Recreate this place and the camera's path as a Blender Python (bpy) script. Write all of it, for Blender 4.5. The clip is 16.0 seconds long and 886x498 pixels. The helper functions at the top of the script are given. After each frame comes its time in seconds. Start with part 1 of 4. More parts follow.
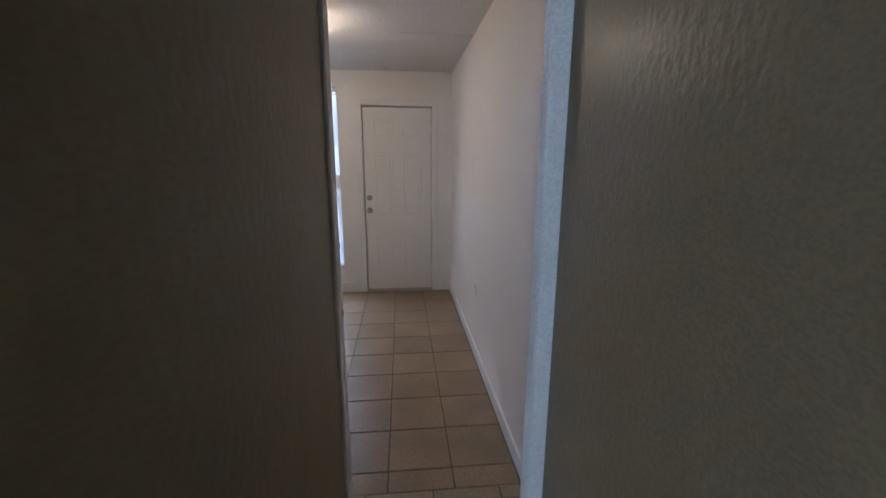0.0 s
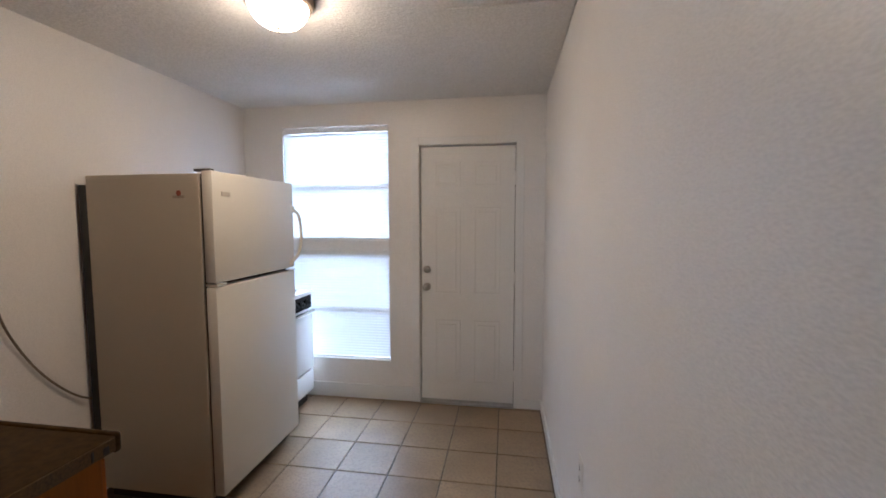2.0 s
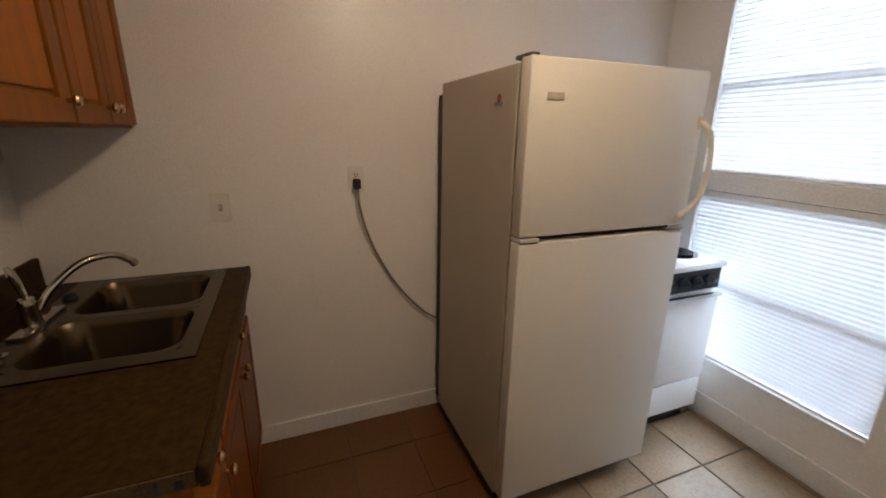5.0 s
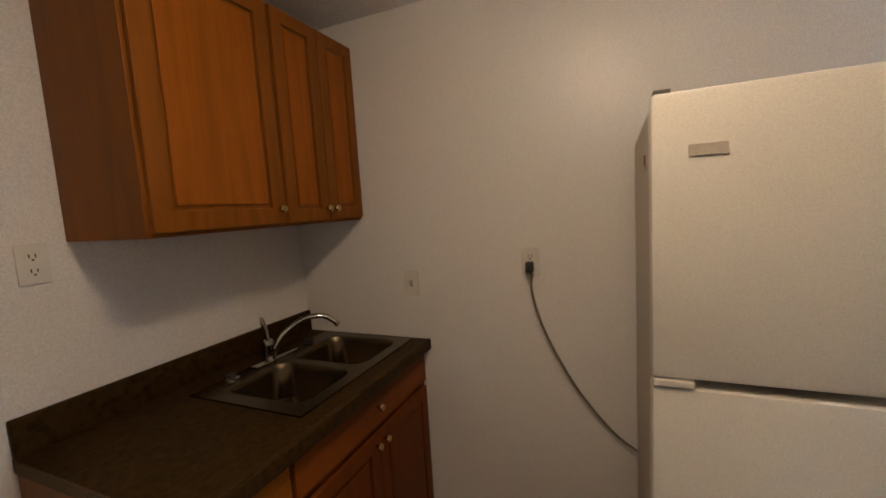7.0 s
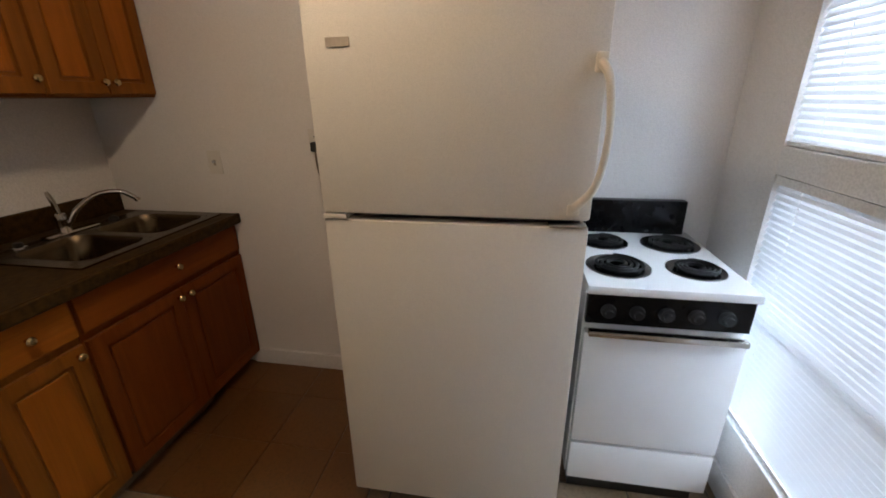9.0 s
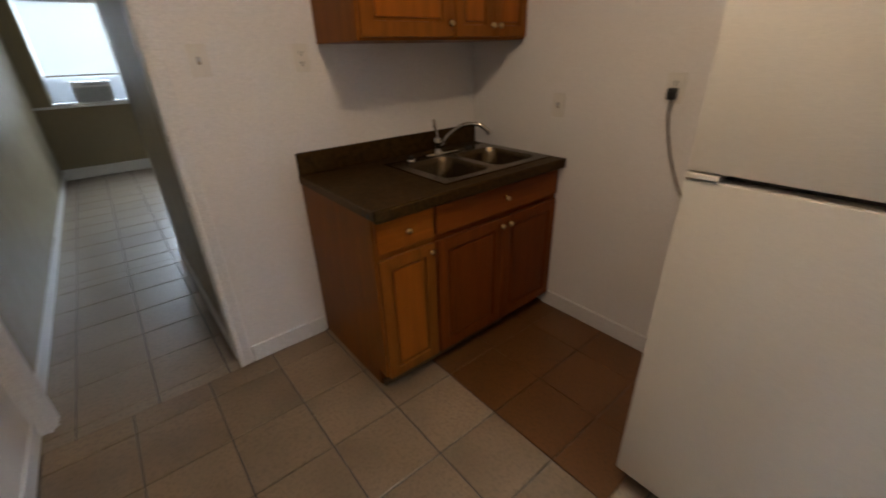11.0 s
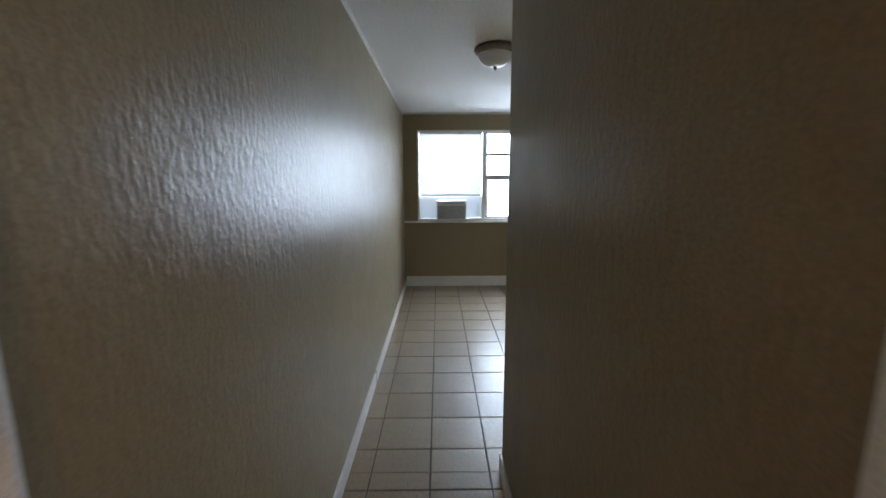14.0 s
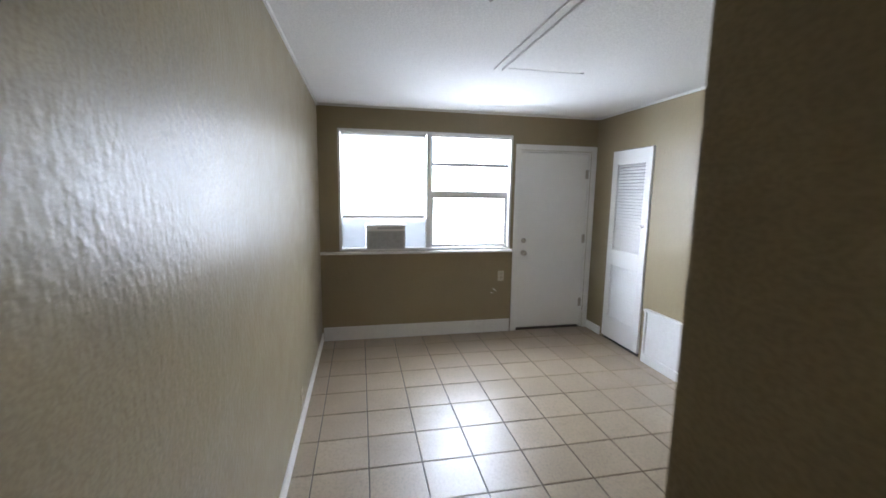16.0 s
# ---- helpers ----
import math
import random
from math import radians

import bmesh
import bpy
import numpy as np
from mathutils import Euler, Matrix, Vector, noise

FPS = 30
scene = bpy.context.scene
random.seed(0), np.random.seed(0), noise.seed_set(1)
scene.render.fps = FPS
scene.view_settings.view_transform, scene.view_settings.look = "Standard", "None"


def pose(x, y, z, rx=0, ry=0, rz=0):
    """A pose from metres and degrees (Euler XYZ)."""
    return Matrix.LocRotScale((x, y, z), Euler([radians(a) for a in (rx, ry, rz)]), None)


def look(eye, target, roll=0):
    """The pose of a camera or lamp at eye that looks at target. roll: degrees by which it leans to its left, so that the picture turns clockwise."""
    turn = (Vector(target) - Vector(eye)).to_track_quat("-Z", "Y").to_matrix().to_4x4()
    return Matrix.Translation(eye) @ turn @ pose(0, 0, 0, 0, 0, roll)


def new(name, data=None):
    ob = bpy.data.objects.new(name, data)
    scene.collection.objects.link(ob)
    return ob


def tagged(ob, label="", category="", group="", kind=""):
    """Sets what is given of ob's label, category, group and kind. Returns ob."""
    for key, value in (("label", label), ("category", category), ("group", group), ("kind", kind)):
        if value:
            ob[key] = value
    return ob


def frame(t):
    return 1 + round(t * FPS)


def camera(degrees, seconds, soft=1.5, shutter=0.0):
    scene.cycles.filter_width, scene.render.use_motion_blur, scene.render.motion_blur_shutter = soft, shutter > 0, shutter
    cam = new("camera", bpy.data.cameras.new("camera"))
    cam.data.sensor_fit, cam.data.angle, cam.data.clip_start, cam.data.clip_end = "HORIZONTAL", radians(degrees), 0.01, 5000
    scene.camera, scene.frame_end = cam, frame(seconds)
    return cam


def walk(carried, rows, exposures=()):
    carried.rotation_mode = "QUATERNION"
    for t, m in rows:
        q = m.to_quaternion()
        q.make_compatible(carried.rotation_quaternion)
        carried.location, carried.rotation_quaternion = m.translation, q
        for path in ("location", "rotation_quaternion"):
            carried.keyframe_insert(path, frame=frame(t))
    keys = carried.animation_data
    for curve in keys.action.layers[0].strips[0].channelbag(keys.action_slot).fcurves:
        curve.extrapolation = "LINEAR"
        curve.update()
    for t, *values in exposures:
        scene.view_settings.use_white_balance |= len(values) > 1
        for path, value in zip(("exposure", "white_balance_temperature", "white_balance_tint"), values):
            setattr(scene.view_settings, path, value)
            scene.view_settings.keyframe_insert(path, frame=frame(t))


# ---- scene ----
cam = camera(95.3, 16.0, 1.7, 0.3)
PATH = [
    (0, (0.3, 0.585, 1.491), (0.498, 2.528, 1.062), 0.2),
    (0.5, (0.483, 0.946, 1.485), (0.511, 2.912, 1.119), 0.3),
    (1, (0.572, 1.337, 1.446), (0.467, 3.321, 1.223), 2.2),
    (1.5, (0.558, 1.714, 1.465), (0.454, 3.699, 1.246), 0.9),
    (2, (0.567, 1.992, 1.477), (0.257, 3.963, 1.332), -0.1),
    (2.5, (0.542, 2.195, 1.481), (0.03, 4.117, 1.275), 1.4),
    (3, (0.483, 2.354, 1.492), (-0.335, 4.159, 1.221), 1.1),
    (3.5, (0.406, 2.471, 1.501), (-0.703, 4.11, 1.208), 0.9),
    (4, (0.369, 2.669, 1.502), (-1.067, 4.015, 1.147), 0.6),
    (4.5, (0.344, 2.857, 1.497), (-1.278, 3.933, 1.041), 0.8),
    (5, (0.262, 3.045, 1.496), (-1.525, 3.75, 0.939), 0.9),
    (5.2, (0.242, 3.112, 1.502), (-1.586, 3.689, 0.932), 0.2),
    (7.3, (0.041, 3.783, 1.531), (-1.759, 2.938, 1.325), -3.0),
    (7.5, (0.044, 3.866, 1.521), (-1.764, 3.051, 1.263), -2.2),
    (8, (0.112, 4.115, 1.491), (-1.713, 3.399, 1.098), 0.3),
    (8.2, (0.147, 4.196, 1.485), (-1.689, 3.56, 1.013), 0.0),
    (9.3, (0.25, 4.272, 1.472), (-1.59, 3.99, 0.75), -0.8),
    (10.3, (0.294, 4.301, 1.454), (-1.374, 3.631, 0.576), -1.7),
    (10.5, (0.284, 4.244, 1.445), (-1.263, 3.344, 0.552), -1.7),
    (11, (0.244, 4.111, 1.44), (-0.881, 2.706, 0.567), -1.8),
    (11.5, (0.279, 3.901, 1.46), (-0.435, 2.211, 0.663), -1.5),
    (12, (0.324, 3.669, 1.491), (-0.175, 1.817, 0.926), -1.2),
    (12.5, (0.315, 3.359, 1.506), (0.112, 1.423, 1.046), -2.3),
    (13, (0.28, 3.014, 1.533), (0.224, 1.046, 1.185), 0.3),
    (13.5, (0.338, 2.677, 1.515), (0.38, 0.711, 1.146), 0.5),
    (14, (0.367, 2.318, 1.501), (0.347, 0.345, 1.171), -0.2),
    (14.5, (0.351, 1.964, 1.559), (0.342, -0.015, 1.275), 0.5),
    (15, (0.407, 1.599, 1.578), (0.291, -0.371, 1.248), 2.8),
    (15.5, (0.457, 1.214, 1.594), (0.11, -0.725, 1.247), 1.1),
    (16, (0.445, 0.853, 1.575), (0.047, -1.088, 1.297), 0.8),
]
EXPOSURES = [(0.0, 0.25, 5000, 10), (1.0, 0.3, 5100, 10), (2.0, 0.48, 5250, 10), (2.5, 0.43, 5250, 10), (3.5, 0.13, 5300, 10), (4.3, 0.13, 5650, 10), (5.0, 0.33, 5900, 10), (7.5, 0.18, 5950, 10), (8.2, 0.18, 5750, 10), (10.5, 0.23, 5900, 10), (11.3, 0.33, 5700, 10), (12.5, 0.43, 5850, 10), (13.2, 0.53, 5850, 10), (13.6, 0.4, 5750, 10), (14.5, 0.55, 5850, 12), (16.0, 0.9, 5950, 16)]
walk(cam, [(t, look(eye, target, roll)) for t, eye, target, roll in PATH], EXPOSURES)

# ---------- world, sun, large lights ----------
world = bpy.data.worlds.new("world")
scene.world = world
world.use_nodes = True
wn = world.node_tree.nodes
sky = wn.new("ShaderNodeTexSky")
sky.sky_type, sky.sun_disc = "NISHITA", False
sky.sun_elevation, sky.sun_rotation = radians(62), radians(90)
world.node_tree.links.new(sky.outputs[0], wn["Background"].inputs[0])
wn["Background"].inputs[1].default_value = 0.1

sun = new("sun", bpy.data.lights.new("sun", "SUN"))
sun.data.energy, sun.data.angle, sun.data.color = 1.5, radians(10), (1.0, 0.96, 0.9)
sun.matrix_world = look((6, 0, 11), (0, 0, 0))

KITCHEN_SKY, LIVING_SKY, BULB = 80.0, 390.0, 64.0


def window_light(name, x0, x1, z0, z1, y, into, watts, colour, fall=0.42, tall=0.5):
    """The sky's light just outside a window, coming down at a slant."""
    lamp = new(name, bpy.data.lights.new(name, "AREA"))
    lamp.data.shape, lamp.data.size, lamp.data.size_y = "RECTANGLE", x1 - x0 + 2 * tall - 0.5, z1 - z0 + tall
    lamp.data.energy, lamp.data.color = watts, colour
    c = ((x0 + x1) / 2, y, (z0 + z1) / 2 + 0.12)
    lamp.matrix_world = look(c, (c[0], y + into, c[2] - fall))
    return lamp


window_light("kitchen_window_light", -1.26, -0.36, 0.31, 2.22, 5.72, -1, KITCHEN_SKY * 1.6, (0.80, 0.90, 1.0))
window_light("living_window_light", -1.19, 0.66, 0.96, 2.17, -4.55, 1, LIVING_SKY, (0.84, 0.93, 1.0), 0.6, 1.1)

# ---------- helpers ----------
ORIGIN = {}


def box(bm, x0, x1, y0, y1, z0, z1, bevel=0.0, seg=2):
    m = Matrix.LocRotScale(((x0 + x1) / 2, (y0 + y1) / 2, (z0 + z1) / 2), None, (abs(x1 - x0), abs(y1 - y0), abs(z1 - z0)))
    got = bmesh.ops.create_cube(bm, size=1.0, matrix=m)["verts"]
    if bevel > 0:
        edges = list({e for v in got for e in v.link_edges})
        bmesh.ops.bevel(bm, geom=edges, offset=bevel, segments=seg, profile=0.6, affect="EDGES", clamp_overlap=True)
    return bm


def boxes(*rows, bevel=0.0):
    bm = bmesh.new()
    for r in rows:
        box(bm, *r, bevel=bevel)
    return bm


def rod(bm, a, b, r, seg=14, r2=None):
    a, b = Vector(a), Vector(b)
    turn = (b - a).to_track_quat("Z", "Y").to_matrix().to_4x4()
    bmesh.ops.create_cone(bm, cap_ends=True, segments=seg, radius1=r, radius2=r if r2 is None else r2, depth=(b - a).length,
                          matrix=Matrix.Translation((a + b) / 2) @ turn)
    return bm


def tube(bm, points, radii, seg=10):
    pts = [Vector(p) for p in points]
    radii = radii if isinstance(radii, (list, tuple)) else [radii] * len(pts)
    rings, ref = [], None
    for i, p in enumerate(pts):
        d = (pts[min(i + 1, len(pts) - 1)] - pts[max(i - 1, 0)]).normalized()
        if ref is None:
            ref = d.orthogonal().normalized()
        side = (ref - d * ref.dot(d)).normalized()
        ref, up = side, d.cross(side)
        rings.append([bm.verts.new(p + radii[i] * (math.cos(6.28319 * k / seg) * side + math.sin(6.28319 * k / seg) * up)) for k in range(seg)])
    for a, b in zip(rings, rings[1:]):
        for k in range(seg):
            bm.faces.new((a[k], a[(k + 1) % seg], b[(k + 1) % seg], b[k]))
    bm.faces.new(rings[0][::-1])
    bm.faces.new(rings[-1])
    return bm


def curve_points(keys, n=8):
    """A smooth line through the keys."""
    k = [Vector(p) for p in keys]
    k = [2 * k[0] - k[1]] + k + [2 * k[-1] - k[-2]]
    out = []
    for i in range(1, len(k) - 2):
        for s in range(n):
            t = s / n
            a, b, c, d = k[i - 1], k[i], k[i + 1], k[i + 2]
            out.append(0.5 * ((2 * b) + (c - a) * t + (2 * a - 5 * b + 4 * c - d) * t * t + (3 * b - a - 3 * c + d) * t ** 3))
    return out + [k[-2]]


def lathe(bm, profile, centre, seg=32, axis="z"):
    c, rings = Vector(centre), []
    for r, h in profile:
        ring = []
        for k in range(seg):
            u, v = r * math.cos(2 * math.pi * k / seg), r * math.sin(2 * math.pi * k / seg)
            ring.append(bm.verts.new(c + Vector({"z": (u, v, h), "x": (h, u, v), "y": (v, h, u)}[axis])))
        rings.append(ring)
    for a, b in zip(rings, rings[1:]):
        for k in range(seg):
            bm.faces.new((a[k], a[(k + 1) % seg], b[(k + 1) % seg], b[k]))
    bm.faces.new(rings[0][::-1])
    bm.faces.new(rings[-1])
    bmesh.ops.recalc_face_normals(bm, faces=bm.faces[:])
    return bm


def mesh_of(name, bm, material, smooth=False):
    bmesh.ops.recalc_face_normals(bm, faces=bm.faces[:])
    me = bpy.data.meshes.new(name)
    bm.to_mesh(me)
    bm.free()
    me.materials.append(material)
    if smooth:
        me.polygons.foreach_set("use_smooth", [True] * len(me.polygons))
        me.set_sharp_from_angle(angle=radians(38))
    return me


def thing(name, origin, label, category, group="", kind=""):
    ob = new(name)
    ob.location = origin
    ob.empty_display_size = 0.05
    ORIGIN[ob.name] = Vector(origin)
    return tagged(ob, label, category, group, kind)


def part(name, bm, material, parent, label="", smooth=False):
    o = ORIGIN[parent.name]
    bmesh.ops.translate(bm, vec=-o, verts=bm.verts[:])
    ob = new(name, mesh_of(name, bm, material, smooth))
    ob.parent = parent
    ORIGIN[ob.name] = o
    return tagged(ob, label)


def solid(name, bm, material, label="", category="", kind="structure", smooth=False, origin=(0, 0, 0)):
    bmesh.ops.translate(bm, vec=-Vector(origin), verts=bm.verts[:])
    ob = new(name, mesh_of(name, bm, material, smooth))
    ob.location = origin
    ORIGIN[ob.name] = Vector(origin)
    return tagged(ob, label, category, "", kind)


# ---------- materials ----------
class Nodes:
    def __init__(self, name):
        self.m = bpy.data.materials.new(name)
        self.m.use_nodes = True
        self.t = self.m.node_tree
        self.b = self.t.nodes["Principled BSDF"]
        self.co = self.t.nodes.new("ShaderNodeTexCoord").outputs["Object"]

    def link(self, a, b):
        self.t.links.new(a, b)

    def scaled(self, s):
        n = self.t.nodes.new("ShaderNodeMapping")
        n.inputs["Scale"].default_value = s
        self.link(self.co, n.inputs[0])
        return n.outputs[0]

    def noise(self, scale, detail=4.0, rough=0.55, stretch=None, distort=0.0):
        n = self.t.nodes.new("ShaderNodeTexNoise")
        n.inputs["Scale"].default_value, n.inputs["Detail"].default_value = scale, detail
        n.inputs["Roughness"].default_value, n.inputs["Distortion"].default_value = rough, distort
        self.link(self.scaled(stretch) if stretch else self.co, n.inputs["Vector"])
        return n.outputs["Fac"]

    def ramp(self, fac, stops):
        n = self.t.nodes.new("ShaderNodeValToRGB")
        e = n.color_ramp.elements
        while len(e) < len(stops):
            e.new(0.5)
        for el, (p, c) in zip(e, stops):
            el.position, el.color = p, (*c, 1) if len(c) == 3 else c
        self.link(fac, n.inputs[0])
        return n.outputs[0]

    def mix(self, fac, a, b, blend="MIX"):
        n = self.t.nodes.new("ShaderNodeMix")
        n.data_type, n.blend_type = "RGBA", blend
        for i, v in ((0, fac), (6, a), (7, b)):
            if isinstance(v, bpy.types.NodeSocket):
                self.link(v, n.inputs[i])
            else:
                n.inputs[i].default_value = v if i == 0 else (*v, 1)
        return n.outputs[2]

    def maths(self, op, a, b):
        n = self.t.nodes.new("ShaderNodeMath")
        n.operation = op
        for i, v in enumerate((a, b)):
            if isinstance(v, bpy.types.NodeSocket):
                self.link(v, n.inputs[i])
            else:
                n.inputs[i].default_value = v
        return n.outputs[0]

    def bump(self, height, strength, distance):
        n = self.t.nodes.new("ShaderNodeBump")
        n.inputs["Strength"].default_value, n.inputs["Distance"].default_value = strength, distance
        self.link(height, n.inputs["Height"])
        self.link(n.outputs[0], self.b.inputs["Normal"])

    def colour(self, v):
        if isinstance(v, bpy.types.NodeSocket):
            self.link(v, self.b.inputs["Base Color"])
        else:
            self.b.inputs["Base Color"].default_value = (*v, 1)

    def rough(self, v, lo=None, hi=None):
        if isinstance(v, bpy.types.NodeSocket):
            n = self.t.nodes.new("ShaderNodeMapRange")
            n.inputs[3].default_value, n.inputs[4].default_value = lo, hi
            self.link(v, n.inputs[0])
            self.link(n.outputs[0], self.b.inputs["Roughness"])
        else:
            self.b.inputs["Roughness"].default_value = v


def dim(c, f):
    return tuple(v * f for v in c)


def paint(name, c, rough=0.35, grain=90.0, depth=0.0016, stroke=None, stain=0.12, gloss=0.5, brush=55.0, fine_part=0.8):
    n = Nodes(name)
    n.b.inputs["Specular IOR Level"].default_value = gloss
    big = n.noise(1.7, 5)
    fine = n.noise(grain * 2.2, 3)
    col = n.mix(n.ramp(big, [(0.35, (0, 0, 0)), (0.75, (1, 1, 1))]), c, dim(c, 1 - stain))
    n.colour(n.mix(n.ramp(fine, [(0.42, (0, 0, 0)), (0.6, (1, 1, 1))]), col, dim(c, 0.82)))
    n.rough(n.noise(6, 4), rough - 0.07, rough + 0.13)
    peel = n.noise(grain, 3, 0.6)
    if stroke:
        lines = n.ramp(n.noise(brush, 2, 0.5, stroke), [(0.22, (0, 0, 0)), (0.78, (1, 1, 1))])
        peel = n.maths("ADD", lines, n.maths("MULTIPLY", peel, fine_part))
    n.bump(peel, 0.55, depth)
    return n.m


def plain(name, c, rough=0.4, metal=0.0, grain=40.0, vary=0.1, bump=0.0, gloss=0.5):
    n = Nodes(name)
    n.b.inputs["Specular IOR Level"].default_value = gloss
    f = n.noise(grain, 4)
    n.colour(n.mix(n.ramp(f, [(0.35, (0, 0, 0)), (0.7, (1, 1, 1))]), c, dim(c, 1 - vary)))
    n.rough(n.noise(grain * 0.3, 3), max(rough - 0.08, 0.02), rough + 0.1)
    n.b.inputs["Metallic"].default_value = metal
    if bump:
        n.bump(n.noise(grain * 4, 3), 0.4, bump)
    return n.m


def wood(name, c, along, rough=0.3):
    """Stained maple; along is the axis of the grain."""
    n = Nodes(name)
    s = [9.0, 9.0, 9.0]
    s["xyz".index(along)] = 0.7
    fine = [90.0, 90.0, 90.0]
    fine["xyz".index(along)] = 3.0
    big, small = n.noise(1.6, 5, 0.6, s, 1.2), n.noise(1.0, 4, 0.6, fine)
    col = n.ramp(big, [(0.25, dim(c, 0.72)), (0.5, c), (0.78, dim(c, 1.22))])
    col = n.mix(n.ramp(small, [(0.5, (0, 0, 0)), (0.8, (0.3, 0.3, 0.3))]), col, dim(c, 0.5))
    n.colour(col)
    n.rough(big, rough, rough + 0.15)
    n.b.inputs["Specular IOR Level"].default_value = 0.1
    n.bump(small, 0.25, 0.0006)
    return n.m


def tile_material(name, c, low=0.92, high=1.05, cloudy=0.08):
    n = Nodes(name)
    info = n.t.nodes.new("ShaderNodeObjectInfo")
    shift = n.t.nodes.new("ShaderNodeVectorMath")
    shift.operation = "SCALE"
    n.link(info.outputs["Random"], shift.inputs["Scale"])
    shift.inputs[0].default_value = (17.0, 31.0, 7.0)
    add = n.t.nodes.new("ShaderNodeVectorMath")
    n.link(n.co, add.inputs[0])
    n.link(shift.outputs[0], add.inputs[1])
    n.co = add.outputs[0]
    cloud, speck = n.noise(3.5, 1.5, 0.4), n.noise(75, 3)
    col = n.ramp(cloud, [(0.25, dim(c, 1 - cloudy)), (0.75, dim(c, 1 + cloudy))])
    col = n.mix(n.ramp(speck, [(0.45, (0, 0, 0)), (0.75, (0.6, 0.6, 0.6))]), col, dim(c, 0.5))
    tone = n.t.nodes.new("ShaderNodeMapRange")
    tone.inputs[3].default_value, tone.inputs[4].default_value = low, high
    n.link(info.outputs["Random"], tone.inputs[0])
    grey = n.t.nodes.new("ShaderNodeCombineColor")
    for i in range(3):
        n.link(tone.outputs[0], grey.inputs[i])
    n.colour(n.mix(1.0, col, grey.outputs[0], "MULTIPLY"))
    n.rough(0.32)
    n.bump(speck, 0.25, 0.0006)
    return n.m


def translucent(name, c, amount, rough=0.5):
    n = Nodes(name)
    n.colour(c)
    n.rough(rough)
    tr = n.t.nodes.new("ShaderNodeBsdfTranslucent")
    tr.inputs[0].default_value = (*c, 1)
    mx = n.t.nodes.new("ShaderNodeMixShader")
    mx.inputs[0].default_value = amount
    out = n.t.nodes["Material Output"]
    n.link(n.b.outputs[0], mx.inputs[1])
    n.link(tr.outputs[0], mx.inputs[2])
    n.link(mx.outputs[0], out.inputs[0])
    return n.m


WHITE_WALL = paint("white_wall_paint", (0.80, 0.77, 0.735), 0.35, 120, 0.0005, (1, 1, 0.6), 0.07, 0.5, 45.0, 1.4)
TAN_WALL = paint("tan_gloss_paint", (0.30, 0.247, 0.155), 0.31, 62, 0.0026, (1.0, 1.0, 0.55), 0.12, 0.12, 52.0, 0.6)
CEILING = paint("ceiling_texture", (0.82, 0.81, 0.79), 0.9, 55, 0.006, None, 0.06, 0.08)
TRIM = paint("white_trim_paint", (0.78, 0.77, 0.75), 0.33, 60, 0.0007, None, 0.08)
DOOR_WHITE = paint("white_door_paint", (0.77, 0.76, 0.74), 0.36, 120, 0.0005, None, 0.05)
TILE = tile_material("ceramic_tile", (0.295, 0.23, 0.158))
KITCHEN_TILE = tile_material("warm_ceramic_tile", (0.25, 0.177, 0.105), 0.88, 1.08, 0.2)
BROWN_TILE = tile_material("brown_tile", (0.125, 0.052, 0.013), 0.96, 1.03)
GROUT = plain("dark_grout", (0.062, 0.053, 0.045), 0.85, 0, 60, 0.35, 0.001)
WOOD_V = wood("maple_upright_grain", (0.27, 0.08, 0.006), "z")
WOOD_H = wood("maple_level_grain", (0.27, 0.08, 0.006), "x")
WOOD_DARK = wood("maple_frame", (0.20, 0.066, 0.007), "z")
RAW_WOOD = plain("chipped_particle_board", (0.10, 0.058, 0.02), 0.9, 0, 160, 0.5, 0.002)
LAMINATE = plain("brown_laminate", (0.050, 0.027, 0.007), 0.5, 0, 45, 0.6, 0.0, 0.07)
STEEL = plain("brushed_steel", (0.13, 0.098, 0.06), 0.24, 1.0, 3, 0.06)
CHROME = plain("chrome", (0.5, 0.47, 0.42), 0.1, 1.0, 10, 0.05)
NICKEL = plain("brushed_nickel", (0.42, 0.39, 0.35), 0.32, 1.0, 25, 0.2)
RIM = plain("aged_nickel", (0.30, 0.24, 0.18), 0.4, 0.6, 25, 0.25)
BRASS = plain("worn_brass", (0.62, 0.45, 0.2), 0.22, 1.0, 30, 0.2)
# door enamel darkened to beige: the dimmer light on the fridge's side, in colour
FRIDGE_SHADED = paint("shaded_textured_enamel", (0.52, 0.46, 0.36), 0.42, 230, 0.0009, None, 0.06)
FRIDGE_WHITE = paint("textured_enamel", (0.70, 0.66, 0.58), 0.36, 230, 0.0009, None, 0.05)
CREAM = plain("yellowed_plastic", (0.71, 0.64, 0.52), 0.4, 0, 12, 0.15)
GASKET = plain("grey_gasket", (0.09, 0.08, 0.07), 0.7, 0, 30, 0.3)
BLACK = plain("black_enamel", (0.006, 0.006, 0.007), 0.2, 0, 20, 0.3, 0.0, 0.2)
DARK = plain("dark_plastic", (0.012, 0.012, 0.012), 0.5, 0, 20, 0.3)
ENAMEL = plain("white_enamel", (0.78, 0.78, 0.77), 0.16, 0, 6, 0.04)
NAME_PLATE = plain("faded_badge", (0.5, 0.44, 0.36), 0.35, 0.2, 60, 0.15)
PAN = plain("dark_chrome", (0.22, 0.22, 0.22), 0.14, 1.0, 10, 0.1)
# maple with the shade under the counter put into its colour, redder and darker
WOOD_SHADED = wood("shaded_maple_upright", (0.15, 0.037, 0.004), "z")
WOOD_SHADED_H = wood("shaded_maple_level", (0.18, 0.045, 0.004), "x")
